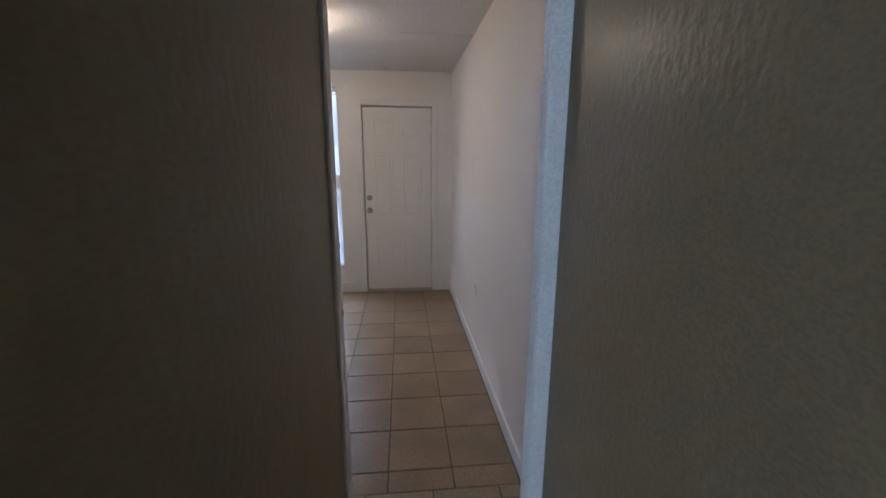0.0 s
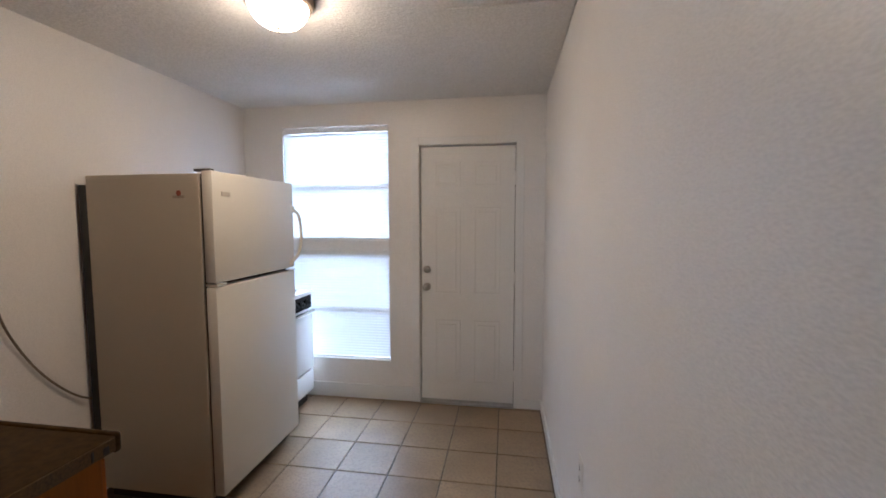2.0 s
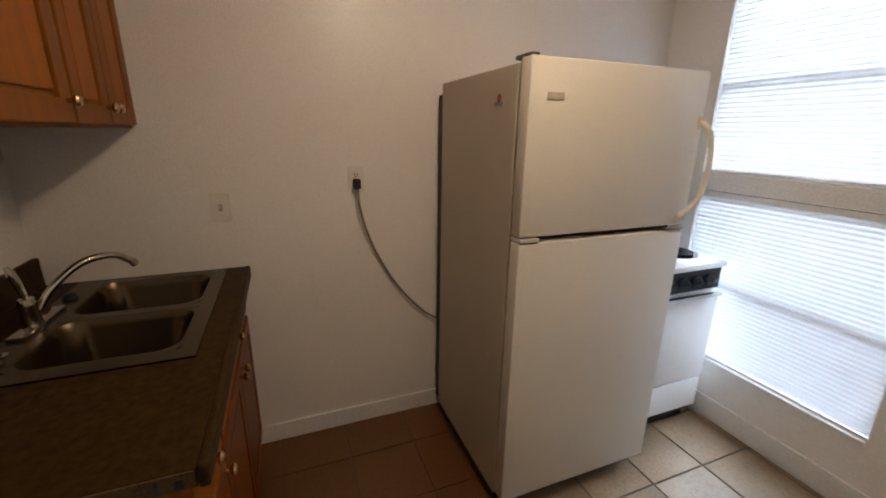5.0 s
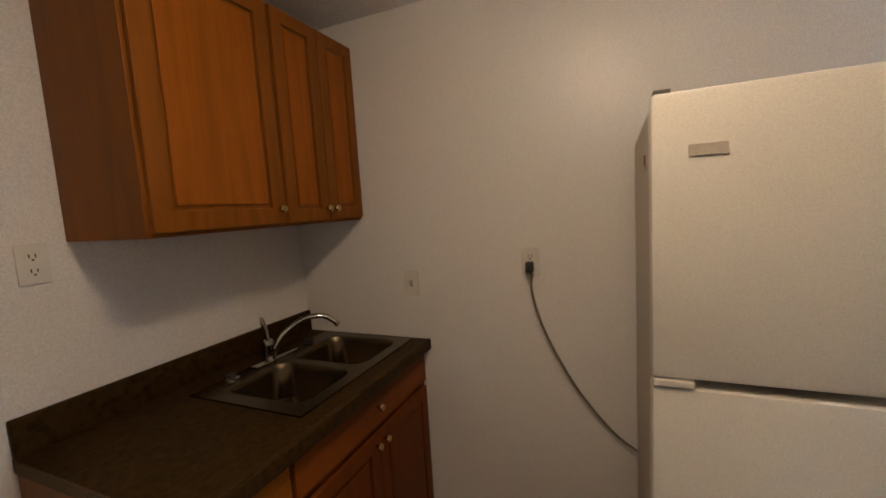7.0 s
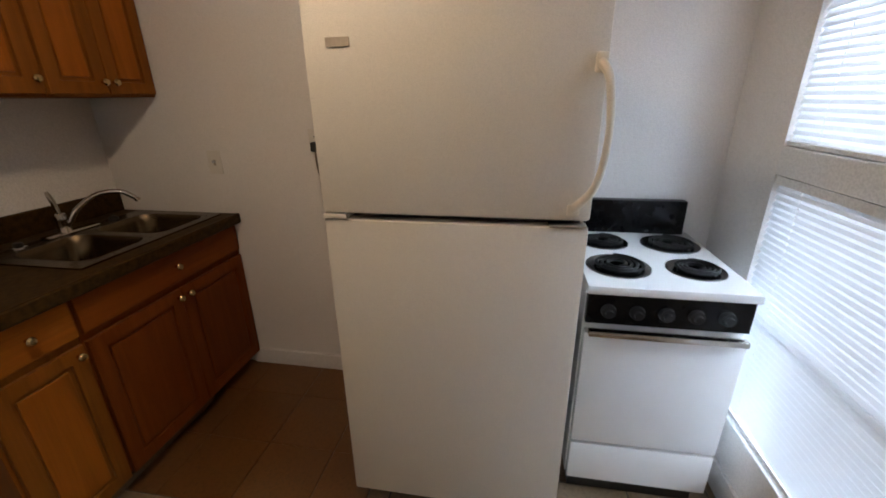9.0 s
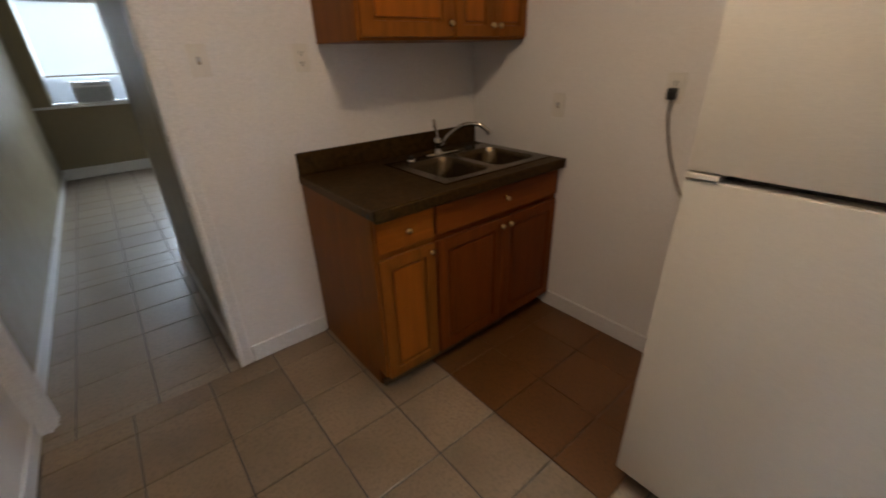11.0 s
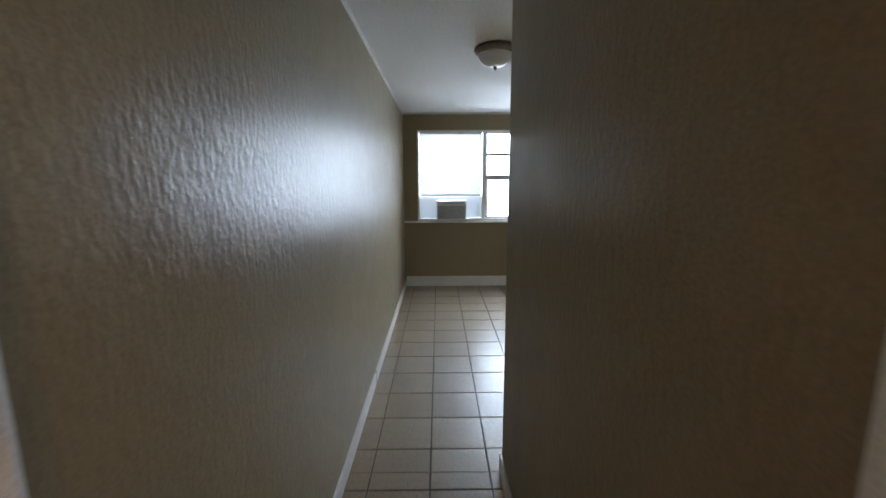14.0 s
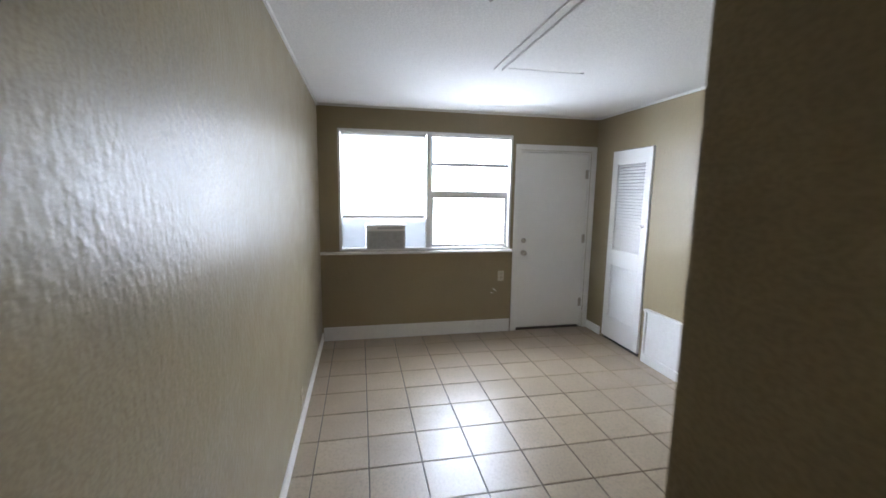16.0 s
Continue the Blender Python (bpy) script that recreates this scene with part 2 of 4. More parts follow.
TAN_PLATE = plain("tan_painted_plate", (0.5, 0.44, 0.33), 0.4, 0, 20, 0.06)
COIL = plain("burner_coil", (0.009, 0.009, 0.009), 0.5, 0.0, 60, 0.3, 0.0, 0.25)
PLATE = plain("ivory_plate", (0.695, 0.66, 0.595), 0.35, 0, 20, 0.06)
CORD = plain("grey_cord", (0.20, 0.16, 0.12), 0.5, 0, 40, 0.2)
ALUMINIUM = plain("aluminium", (0.55, 0.54, 0.52), 0.35, 1.0, 30, 0.15)
STICKER = plain("red_sticker", (0.34, 0.09, 0.06), 0.6, 0, 60, 0.4)
BADGE = plain("grey_badge", (0.36, 0.31, 0.24), 0.35, 0.3, 60, 0.2)
SLAT = translucent("blind_slat_vinyl", (0.78, 0.79, 0.81), 0.14)
SHADE = translucent("window_shade_vinyl", (0.85, 0.85, 0.84), 0.28)
FILLER = translucent("filler_board", (0.82, 0.84, 0.86), 0.18)
GRILLE = plain("grey_grille", (0.42, 0.44, 0.46), 0.5, 0, 30, 0.2)
BROWN_GREY = plain("beige_grille", (0.46, 0.47, 0.48), 0.5, 0, 30, 0.2)

glass_nodes = Nodes("window_glass")
glass_nodes.colour((1, 1, 1))
glass_nodes.rough(0.02)
glass_nodes.b.inputs["Transmission Weight"].default_value = 1.0
glass_nodes.b.inputs["IOR"].default_value = 1.05
GLASS = glass_nodes.m

bowl_nodes = Nodes("lit_frosted_bowl")
bowl_nodes.colour((0.9, 0.86, 0.78))
bowl_nodes.b.inputs["Emission Color"].default_value = (1.0, 0.71, 0.44, 1)
bowl_nodes.b.inputs["Emission Strength"].default_value = BULB
LIT_BOWL = bowl_nodes.m
COLD_BOWL = translucent("frosted_glass_bowl", (0.80, 0.79, 0.77), 0.35, 0.3)

# ---------- plan ----------
WEST, EAST, NORTH = -1.603, 0.853, 5.12      # kitchen
PART_N, PART_S = 2.157, 2.052                # kitchen's south partition
HALL_W, HALL_S = 0.043, 0.425                # hall's west wall and its south end
SOUTH, L_WEST = -3.41, -2.20                 # living room
TOP = 2.42
KW = (-1.26, -0.36, 0.31, 2.225)             # kitchen window
KD = (-0.11, 0.635, 0.0, 2.05)               # kitchen door
LW = (-1.19, 0.662, 0.955, 2.195)             # living room window
LD = (-2.135, -1.29, 0.0, 2.045)              # front door
LV = (-3.065, -2.46, 0.0, 2.03)              # louvred door, along y


def wall_with_openings(x0, x1, y0, y1, openings):
    """A wall along x in one piece, with openings (x0, x1, z0, z1) right through it."""
    xs = sorted({x0, x1, *[o[0] for o in openings], *[o[1] for o in openings]})
    zs = sorted({0.0, TOP, *[o[2] for o in openings], *[o[3] for o in openings]})
    bm = bmesh.new()
    vert = {(i, k, s): bm.verts.new((x, y, z)) for i, x in enumerate(xs) for k, z in enumerate(zs) for s, y in enumerate((y0, y1))}

    def filled(i, k):
        if not (0 <= i < len(xs) - 1 and 0 <= k < len(zs) - 1):
            return False
        cx, cz = (xs[i] + xs[i + 1]) / 2, (zs[k] + zs[k + 1]) / 2
        return not any(o[0] < cx < o[1] and o[2] < cz < o[3] for o in openings)
    for i in range(len(xs) - 1):
        for k in range(len(zs) - 1):
            if not filled(i, k):
                continue
            for s in (0, 1):
                bm.faces.new([vert[p, q, s] for p, q in ((i, k), (i + 1, k), (i + 1, k + 1), (i, k + 1))])
            for di, dk, p, q in ((-1, 0, (i, k), (i, k + 1)), (1, 0, (i + 1, k), (i + 1, k + 1)), (0, -1, (i, k), (i + 1, k)), (0, 1, (i, k + 1), (i + 1, k + 1))):
                if not filled(i + di, k + dk):
                    bm.faces.new((vert[(*p, 0)], vert[(*q, 0)], vert[(*q, 1)], vert[(*p, 1)]))
    return bm


solid("wall_kitchen_north", wall_with_openings(WEST - 0.15, EAST + 0.15, NORTH, NORTH + 0.15, [KW, KD]), WHITE_WALL, "white painted kitchen wall with window and door", "wall")
solid("wall_kitchen_west", boxes((WEST - 0.15, WEST, PART_S, NORTH, 0, TOP)), WHITE_WALL, "white painted plaster kitchen wall with outlets", "wall")
solid("wall_kitchen_east", boxes((EAST, EAST + 0.15, 1.945, NORTH, 0, TOP)), WHITE_WALL, "white semi-gloss kitchen wall with roller marks", "wall")
solid("wall_kitchen_south", boxes((WEST, HALL_W, PART_S, PART_N, 0, TOP)), WHITE_WALL, "white kitchen partition behind the cabinets", "wall")
solid("wall_doorway_header", boxes((HALL_W, EAST, 1.945, PART_N, 2.09, TOP)), WHITE_WALL, "white wall above the hall doorway", "wall")
solid("wall_hall_west", boxes((HALL_W - 0.12, HALL_W, HALL_S, PART_S, 0, TOP)), TAN_WALL, "tan gloss painted hall wall", "wall")
solid("wall_living_north", boxes((L_WEST - 0.15, HALL_W - 0.12, HALL_S, HALL_S + 0.12, 0, TOP)), TAN_WALL, "tan painted living room wall", "wall")
solid("wall_east", boxes((EAST, EAST + 0.15, SOUTH - 0.15, 1.945, 0, TOP)), TAN_WALL, "tan gloss painted long wall with brush marks", "wall")
solid("wall_living_south", wall_with_openings(L_WEST - 0.15, EAST, SOUTH - 0.15, SOUTH, [LW, LD]), TAN_WALL, "tan painted front wall with window and door", "wall")
wl = bmesh.new()
box(wl, L_WEST - 0.15, L_WEST, SOUTH, LV[0], 0, TOP)
box(wl, L_WEST - 0.15, L_WEST, LV[0], LV[1], LV[3], TOP)
box(wl, L_WEST - 0.15, L_WEST, LV[1], HALL_S, 0, TOP)
solid("wall_living_west", wl, TAN_WALL, "tan painted living room wall with louvred closet door", "wall")
solid("wall_closet_back", boxes((L_WEST - 0.62, L_WEST - 0.55, LV[0] - 0.1, LV[1] + 0.1, 0, TOP)), WHITE_WALL, "plain white closet back wall", "wall")

cb = boxes((WEST - 0.15, EAST + 0.15, PART_N, NORTH + 0.15, TOP - 0.02, TOP + 0.15))
solid("ceiling_kitchen", cb, CEILING, "white textured kitchen ceiling", "ceiling")
solid("ceiling", boxes((L_WEST - 0.65, EAST + 0.15, SOUTH - 0.15, PART_N, TOP, TOP + 0.15)), CEILING, "white textured ceiling of hall and living room", "ceiling")

# ---------- floors ----------
floor = solid("floor", boxes((L_WEST - 0.65, EAST + 0.15, SOUTH - 0.15, NORTH + 0.15, -0.2, -0.006)), GROUT, "beige ceramic tile floor with dark grout", "floor")

# ---------- trim ----------
def baseboard(name, x0, x1, y0, y1, h, label="white painted wooden baseboard"):
    bm = bmesh.new()
    box(bm, x0, x1, y0, y1, 0, h, 0.004)
    return solid(name, bm, TRIM, label, "baseboard")


T = 0.014
baseboard("baseboard_kitchen_west", WEST, WEST + T, 2.80, NORTH, 0.095)
baseboard("baseboard_kitchen_north", WEST + T, KD[0] - 0.065, NORTH - T, NORTH, 0.12)
baseboard("baseboard_kitchen_north_east", KD[1] + 0.065, EAST - T, NORTH - T, NORTH, 0.075)
baseboard("baseboard_kitchen_east", EAST - T, EAST, 2.048, NORTH - T, 0.085)
baseboard("baseboard_kitchen_south", -0.42, HALL_W - 0.06, PART_N, PART_N + T, 0.095)
baseboard("baseboard_hall_west", HALL_W, HALL_W + T, HALL_S, 2.050, 0.10)
baseboard("baseboard_hall_end", HALL_W - 0.13, HALL_W + T, HALL_S - T, HALL_S, 0.10)
baseboard("baseboard_east", EAST - T, EAST, -0.50, 1.943, 0.095)
baseboard("baseboard_east_living", EAST - T + 0.002, EAST, SOUTH + T, -0.555, 0.095)
baseboard("baseboard_living_south", LD[1] + 0.075, EAST - T, SOUTH, SOUTH + T + 0.004, 0.145)
baseboard("baseboard_living_corner", L_WEST, L_WEST + T, SOUTH + T, LV[0] - 0.05, 0.09)
baseboard("baseboard_living_west", L_WEST, L_WEST + T, -1.20, HALL_S, 0.09)
baseboard("baseboard_living_north", L_WEST + T, HALL_W - 0.13, HALL_S - T, HALL_S, 0.10)

for nm, a in (("trim_ceiling_east", (EAST - 0.012, EAST, SOUTH, 1.944, TOP - 0.022, TOP)),
              ("trim_ceiling_south", (L_WEST, EAST - 0.012, SOUTH, SOUTH + 0.012, TOP - 0.018, TOP)),
              ("trim_ceiling_west", (L_WEST, L_WEST + 0.012, SOUTH + 0.012, HALL_S, TOP - 0.02, TOP)),
              ("trim_ceiling_hall", (HALL_W, HALL_W + 0.012, HALL_S, PART_S, TOP - 0.02, TOP))):
    solid(nm, boxes(a), TRIM, "thin white strip along the ceiling edge", "trim")

# ---------- doorway between hall and kitchen ----------
frame_ob = thing("door_frame", (0.45, 2.1, 0), "white painted door frame with no door", "door frame", kind="structure")
part("jamb", boxes((HALL_W, HALL_W + 0.010, 2.098, PART_N + 0.016, 0, 2.072), bevel=0.003), TRIM, frame_ob)
part("door_stop", boxes((HALL_W, HALL_W + 0.014, 2.053, 2.088, 0, 2.072), bevel=0.006), TRIM, frame_ob)
part("jamb", boxes((0.790, EAST, 1.945, 2.034, 0, 2.072), bevel=0.004), TRIM, frame_ob, "thick white jamb standing out from the long wall")
part("head_jamb", boxes((HALL_W, EAST, 1.948, PART_N, 2.072, 2.09), bevel=0.003), TRIM, frame_ob)
for y in (1.960, 1.986, 2.014):
    part("bead", rod(bmesh.new(), (0.791, y, 0), (0.791, y, 2.07), 0.0085, 14), TRIM, frame_ob, "", True)
bm = boxes((0.800, EAST, 2.035, 2.046, 0, 2.13), bevel=0.003)
rod(bm, (0.806, 2.045, 0), (0.806, 2.045, 2.13), 0.006, 10)
part("casing", bm, TRIM, frame_ob)
bm = boxes((HALL_W - 0.055, HALL_W, PART_N, PART_N + 0.013, 0, 2.13), bevel=0.003)
rod(bm, (HALL_W - 0.004, PART_N + 0.012, 0), (HALL_W - 0.004, PART_N + 0.012, 2.13), 0.006, 10)
part("casing", bm, TRIM, frame_ob)
for z in (1.165, 0.888):
    sp = part("strike_plate", boxes((HALL_W + 0.010, HALL_W + 0.0115, 2.136, 2.168, z - 0.026, z + 0.026), bevel=0.0005), TRIM, frame_ob, "painted strike plate")
    part("latch_hole", boxes((HALL_W + 0.011, HALL_W + 0.0125, 2.144, 2.166, z - 0.012, z + 0.012)), DARK, sp)


# ---------- kitchen window with blinds ----------
def ring_frame(bm, x0, x1, z0, z1, y0, y1, w, bevel=0.003):
    """A rectangular frame in the x-z plane, in one piece."""
    loops = {}
    for y in (y0, y1):
        for i, d in enumerate((0, w)):
            loops[y, i] = [bm.verts.new((x, y, z)) for x, z in ((x0 + d, z0 + d), (x1 - d, z0 + d), (x1 - d, z1 - d), (x0 + d, z1 - d))]
    edges = set()
    for k in range(4):
        j = (k + 1) % 4
        for p, q in ((loops[y0, 0], loops[y0, 1]), (loops[y1, 1], loops[y1, 0]), (loops[y1, 0], loops[y0, 0]), (loops[y0, 1], loops[y1, 1])):
            f = bm.faces.new((p[k], p[j], q[j], q[k]))
            edges.update(f.edges)
    if bevel:
        sharp = [e for e in edges if abs(e.verts[0].co.y - e.verts[1].co.y) < 1e-6 and (abs(e.verts[0].co.x - e.verts[1].co.x) < 1e-6 or abs(e.verts[0].co.z - e.verts[1].co.z) < 1e-6)]
        bmesh.ops.bevel(bm, geom=sharp, offset=bevel, segments=2, profile=0.6, affect="EDGES", clamp_overlap=True)
    return bm


def bars(x0, x1, z0, z1, y0, y1, w, bevel=0.003):
    return ring_frame(bmesh.new(), x0, x1, z0, z1, y0, y1, w, bevel)


win = thing("window_1", (-0.81, NORTH + 0.08, 0.31), "tall white kitchen window with closed mini blinds", "window", kind="structure")
part("window_frame", bars(KW[0], KW[1], KW[2], KW[3], NORTH + 0.03, NORTH + 0.12, 0.018), TRIM, win)
part("mid_rail", boxes((KW[0] + 0.018, KW[1] - 0.018, NORTH + 0.031, NORTH + 0.12, 1.205, 1.335)), TRIM, win)
part("rail_face", boxes((KW[0] + 0.001, KW[1] - 0.001, NORTH - 0.004, NORTH + 0.030, 1.2245, 1.3155), bevel=0.004), TRIM, win)
for z in (0.75, 1.745):
    part("sash_rail", boxes((KW[0] + 0.018, KW[1] - 0.018, NORTH + 0.034, NORTH + 0.066, z - 0.016, z + 0.016)), TRIM, win)
for z0, z1 in ((0.328, 0.738), (0.762, 1.225), (1.315, 1.733), (1.757, 2.207)):
    p = part("pane", boxes((KW[0] + 0.018, KW[1] - 0.018, NORTH + 0.098, NORTH + 0.102, z0, z1)), GLASS, win)
    p.visible_shadow = False
part("window_sill", boxes((KW[0] + 0.002, KW[1] - 0.002, NORTH - 0.012, NORTH + 0.03, KW[2] + 0.002, KW[2] + 0.02), bevel=0.004), TRIM, win)


def blind(x0, x1, z0, z1, y, pitch, label):
    ob = thing("window_blind", ((x0 + x1) / 2, y, z1), label, "blind", "blinds of the kitchen window")
    part("head_rail", boxes((x0, x1, y - 0.013, y + 0.013, z1 - 0.028, z1), bevel=0.002), TRIM, ob)
    part("bottom_rail", boxes((x0, x1, y - 0.011, y + 0.011, z0, z0 + 0.014), bevel=0.003), TRIM, ob)
    half, lean = 0.0133, radians(68)
    dy, dz = half * math.cos(lean), half * math.sin(lean)
    bm = bmesh.new()
    loop = []
    for side, bow in ((-1, 0.0), (0, 0.002), (1, 0.0), (1, -0.0006), (0, 0.0014), (-1, -0.0006)):
        loop.append([bm.verts.new((x, side * dy + bow * math.sin(lean), side * dz - bow * math.cos(lean))) for x in (x0 - ob.location.x, x1 - ob.location.x)])
    for a, b in zip(loop, loop[1:] + loop[:1]):
        bm.faces.new((a[0], a[1], b[1], b[0]))
    for k in (0, 1):
        bm.faces.new([v[k] for v in loop[:3]] + [v[k] for v in loop[3:]])
    me = mesh_of("slat", bm, SLAT)
    z = z1 - 0.028 - pitch * 0.6
    while z > z0 + 0.018:
        s = new("slat", me)
        s.parent = ob
        s.location = (0, 0, z - z1)
        z -= pitch
    for x in (x0 + 0.12, x1 - 0.12):
        part("ladder_cord", rod(bmesh.new(), (x, y, z0), (x, y, z1), 0.0012, 5), TRIM, ob)
    return ob


blind(KW[0] + 0.003, KW[1] - 0.003, 1.318, 2.204, NORTH + 0.016, 0.0228, "white vinyl mini blind lowered over upper window")
blind(KW[0] + 0.003, KW[1] - 0.003, 0.332, 1.222, NORTH + 0.016, 0.0228, "white vinyl mini blind lowered over lower window")


# ---------- doors ----------
def knob(bm, x, y, z, into, r=0.026):
    lathe(bm, [(0.031, 0.0), (0.031, 0.006 * into), (0.014, 0.010 * into), (0.012, 0.028 * into), (r, 0.038 * into), (r * 1.04, 0.052 * into), (r * 0.6, 0.062 * into), (0.004, 0.064 * into)], (x, y, z), 24, "y")
    return bm


def deadbolt(bm, x, y, z, into):
    lathe(bm, [(0.030, 0.0), (0.029, 0.008 * into), (0.022, 0.014 * into), (0.008, 0.016 * into)], (x, y, z), 24, "y")
    box(bm, x - 0.004, x + 0.004, min(y + 0.014 * into, y + 0.03 * into), max(y + 0.014 * into, y + 0.03 * into), z - 0.014, z + 0.014, 0.002)
    return bm


def casing(ob, d, wide, y, into, top):
    lo, hi = sorted((y, y + 0.016 * into))
    for x0, x1 in ((d[0] - wide, d[0] - 0.004), (d[1] + 0.004, d[1] + wide)):
        part("casing", boxes((x0, x1, lo, hi, 0, top + wide), bevel=0.003), TRIM, ob)
    part("head_casing", boxes((d[0] - 0.004, d[1] + 0.004, lo, hi, top + 0.004, top + wide), bevel=0.003), TRIM, ob)


door = thing("door_1", (0.26, NORTH + 0.03, 0), "closed white six-panel metal back door", "door", kind="structure")
part("door_leaf", boxes((KD[0] + 0.008, KD[1] - 0.006, NORTH + 0.012, NORTH + 0.056, 0.026, KD[3] - 0.010), bevel=0.003), DOOR_WHITE, door)
casing(door, KD, 0.062, NORTH, -1, KD[3])
# black board added behind the leaf so the gap round it reads as shade
part("gap_shade_board", boxes((KD[0] + 0.002, KD[1] - 0.002, NORTH + 0.06, NORTH + 0.14, 0.002, KD[3] - 0.002)), DARK, door, "added dark board for the shade in the door gap")
part("threshold", boxes((KD[0] + 0.002, KD[1] - 0.002, NORTH - 0.03, NORTH + 0.055, 0.0, 0.022), bevel=0.006), ALUMINIUM, door, "worn aluminium threshold")
cx = (KD[0] + KD[1]) / 2
for x0, x1 in ((KD[0] + 0.115, cx - 0.05), (cx + 0.05, KD[1] - 0.115)):
    for z0, z1 in ((0.17, 0.68), (0.89, 1.57), (1.73, 1.92)):
        y = NORTH + 0.012
        bm = bars(x0, x1, z0, z1, y - 0.005, y, 0.016, 0.004)
        box(bm, x0 + 0.035, x1 - 0.035, y - 0.006, y, z0 + 0.035, z1 - 0.035, 0.005)
        part("door_panel", bm, DOOR_WHITE, door)
part("deadbolt", deadbolt(bmesh.new(), KD[0] + 0.055, NORTH + 0.012, 1.082, -1), NICKEL, door, "round nickel deadbolt", True)
part("door_knob", knob(bmesh.new(), KD[0] + 0.055, NORTH + 0.012, 0.945, -1), NICKEL, door, "round nickel door knob", True)
for z in (0.25, 1.03, 1.8):
    part("hinge", rod(bmesh.new(), (KD[1] - 0.004, NORTH + 0.008, z - 0.045), (KD[1] - 0.004, NORTH + 0.008, z + 0.045), 0.006, 10), TRIM, door)

fd = thing("door_2", (-1.71, SOUTH - 0.05, 0), "closed plain white front door with nickel locks", "door", kind="structure")
part("door_leaf", boxes((LD[0] + 0.016, LD[1] - 0.02, SOUTH - 0.062, SOUTH - 0.022, 0.022, LD[3] - 0.02), bevel=0.002), DOOR_WHITE, fd)
part("jamb", boxes((LD[0], LD[0] + 0.014, SOUTH - 0.14, SOUTH, 0, LD[3] - 0.014)), TRIM, fd)
part("jamb", boxes((LD[1] - 0.014, LD[1], SOUTH - 0.14, SOUTH, 0, LD[3] - 0.014)), TRIM, fd)
part("head_jamb", boxes((LD[0], LD[1], SOUTH - 0.14, SOUTH, LD[3] - 0.014, LD[3])), TRIM, fd)
# added black filling: shade in the slit round the front door
part("leaf_shade_board", boxes((LD[0] + 0.014, LD[1] - 0.014, SOUTH - 0.14, SOUTH - 0.07, 0.0, LD[3] - 0.014)), DARK, fd, "added dark board for the shade in the door gap")
casing(fd, LD, 0.062, SOUTH, 1, LD[3])
part("deadbolt", deadbolt(bmesh.new(), LD[1] - 0.075, SOUTH - 0.022, 1.045, 1), NICKEL, fd, "round nickel deadbolt", True)
part("door_knob", knob(bmesh.new(), LD[1] - 0.075, SOUTH - 0.022, 0.905, 1), NICKEL, fd, "round nickel door knob", True)
for z in (0.30, 1.06, 1.80):
    bm = rod(bmesh.new(), (LD[0] + 0.012, SOUTH - 0.016, z - 0.05), (LD[0] + 0.012, SOUTH - 0.016, z + 0.05), 0.008, 10)
    box(bm, LD[0] + 0.014, LD[0] + 0.045, SOUTH - 0.022, SOUTH - 0.018, z - 0.05, z + 0.05)
    part("hinge", bm, NICKEL, fd, "steel butt hinge")

lv = thing("door_3", (L_WEST - 0.02, -2.76, 0), "closed white louvred closet door", "door", kind="structure")
y0, y1 = LV[0] + 0.006, LV[1] - 0.006
xa, xb = L_WEST - 0.012, L_WEST + 0.018
for a, b in ((y0, y0 + 0.085), (y1 - 0.085, y1)):
    part("stile", boxes((xa, xb, a, b, 0.035, 2.02), bevel=0.003), TRIM, lv)
for a, b in ((0.035, 0.27), (0.83, 1.0), (1.88, 2.02)):
    part("rail", boxes((xa, xb, y0 + 0.085, y1 - 0.085, a, b), bevel=0.003), TRIM, lv)
bm = bmesh.new()
box(bm, -0.017, 0.017, y0 + 0.085 + 2.76, y1 - 0.085 + 2.76, -0.003, 0.003, 0.002, 1)
bmesh.ops.rotate(bm, cent=(0, 0, 0), matrix=Matrix.Rotation(radians(52), 3, "Y"), verts=bm.verts[:])
slat_mesh = mesh_of("louvre_slat", bm, TRIM)
for a, b in ((0.27, 0.83), (1.0, 1.88)):
    n = int((b - a) / 0.031)
    for k in range(n):
        s = new("louvre_slat", slat_mesh)
        s.parent, s.location = lv, (0.023, 0, a + (k + 0.5) * (b - a) / n)
# no real stop: a black sheet added as the closet's shade between slats
part("door_stop", boxes((L_WEST - 0.03, L_WEST - 0.016, LV[0] + 0.002, LV[1] - 0.002, 0.002, 2.028)), DARK, lv, "added dark board for the closet's shade")
part("knob", lathe(bmesh.new(), [(0.008, 0.018), (0.008, 0.03), (0.014, 0.036), (0.012, 0.046), (0.003, 0.048)], (L_WEST, y1 - 0.045, 1.28), 16, "x"), NICKEL, lv, "small round pull", True)

# white access panel low on the west wall
ap = thing("access_panel", (L_WEST, -1.8, 0), "low white boxed panel with moulded frame", "panel")
box_bm = boxes((L_WEST, L_WEST + 0.02, -2.36, -1.22, 0.0, 0.49))
part("board", box_bm, TRIM, ap)
part("top_moulding", boxes((L_WEST, L_WEST + 0.045, -2.385, -1.2, 0.49, 0.515), bevel=0.006), TRIM, ap)
part("bottom_moulding", boxes((L_WEST + 0.02, L_WEST + 0.036, -2.385, -1.2, 0.0, 0.085), bevel=0.005), TRIM, ap)
part("side_moulding", boxes((L_WEST, L_WEST + 0.032, -2.385, -2.36, 0.085, 0.49), bevel=0.004), TRIM, ap)

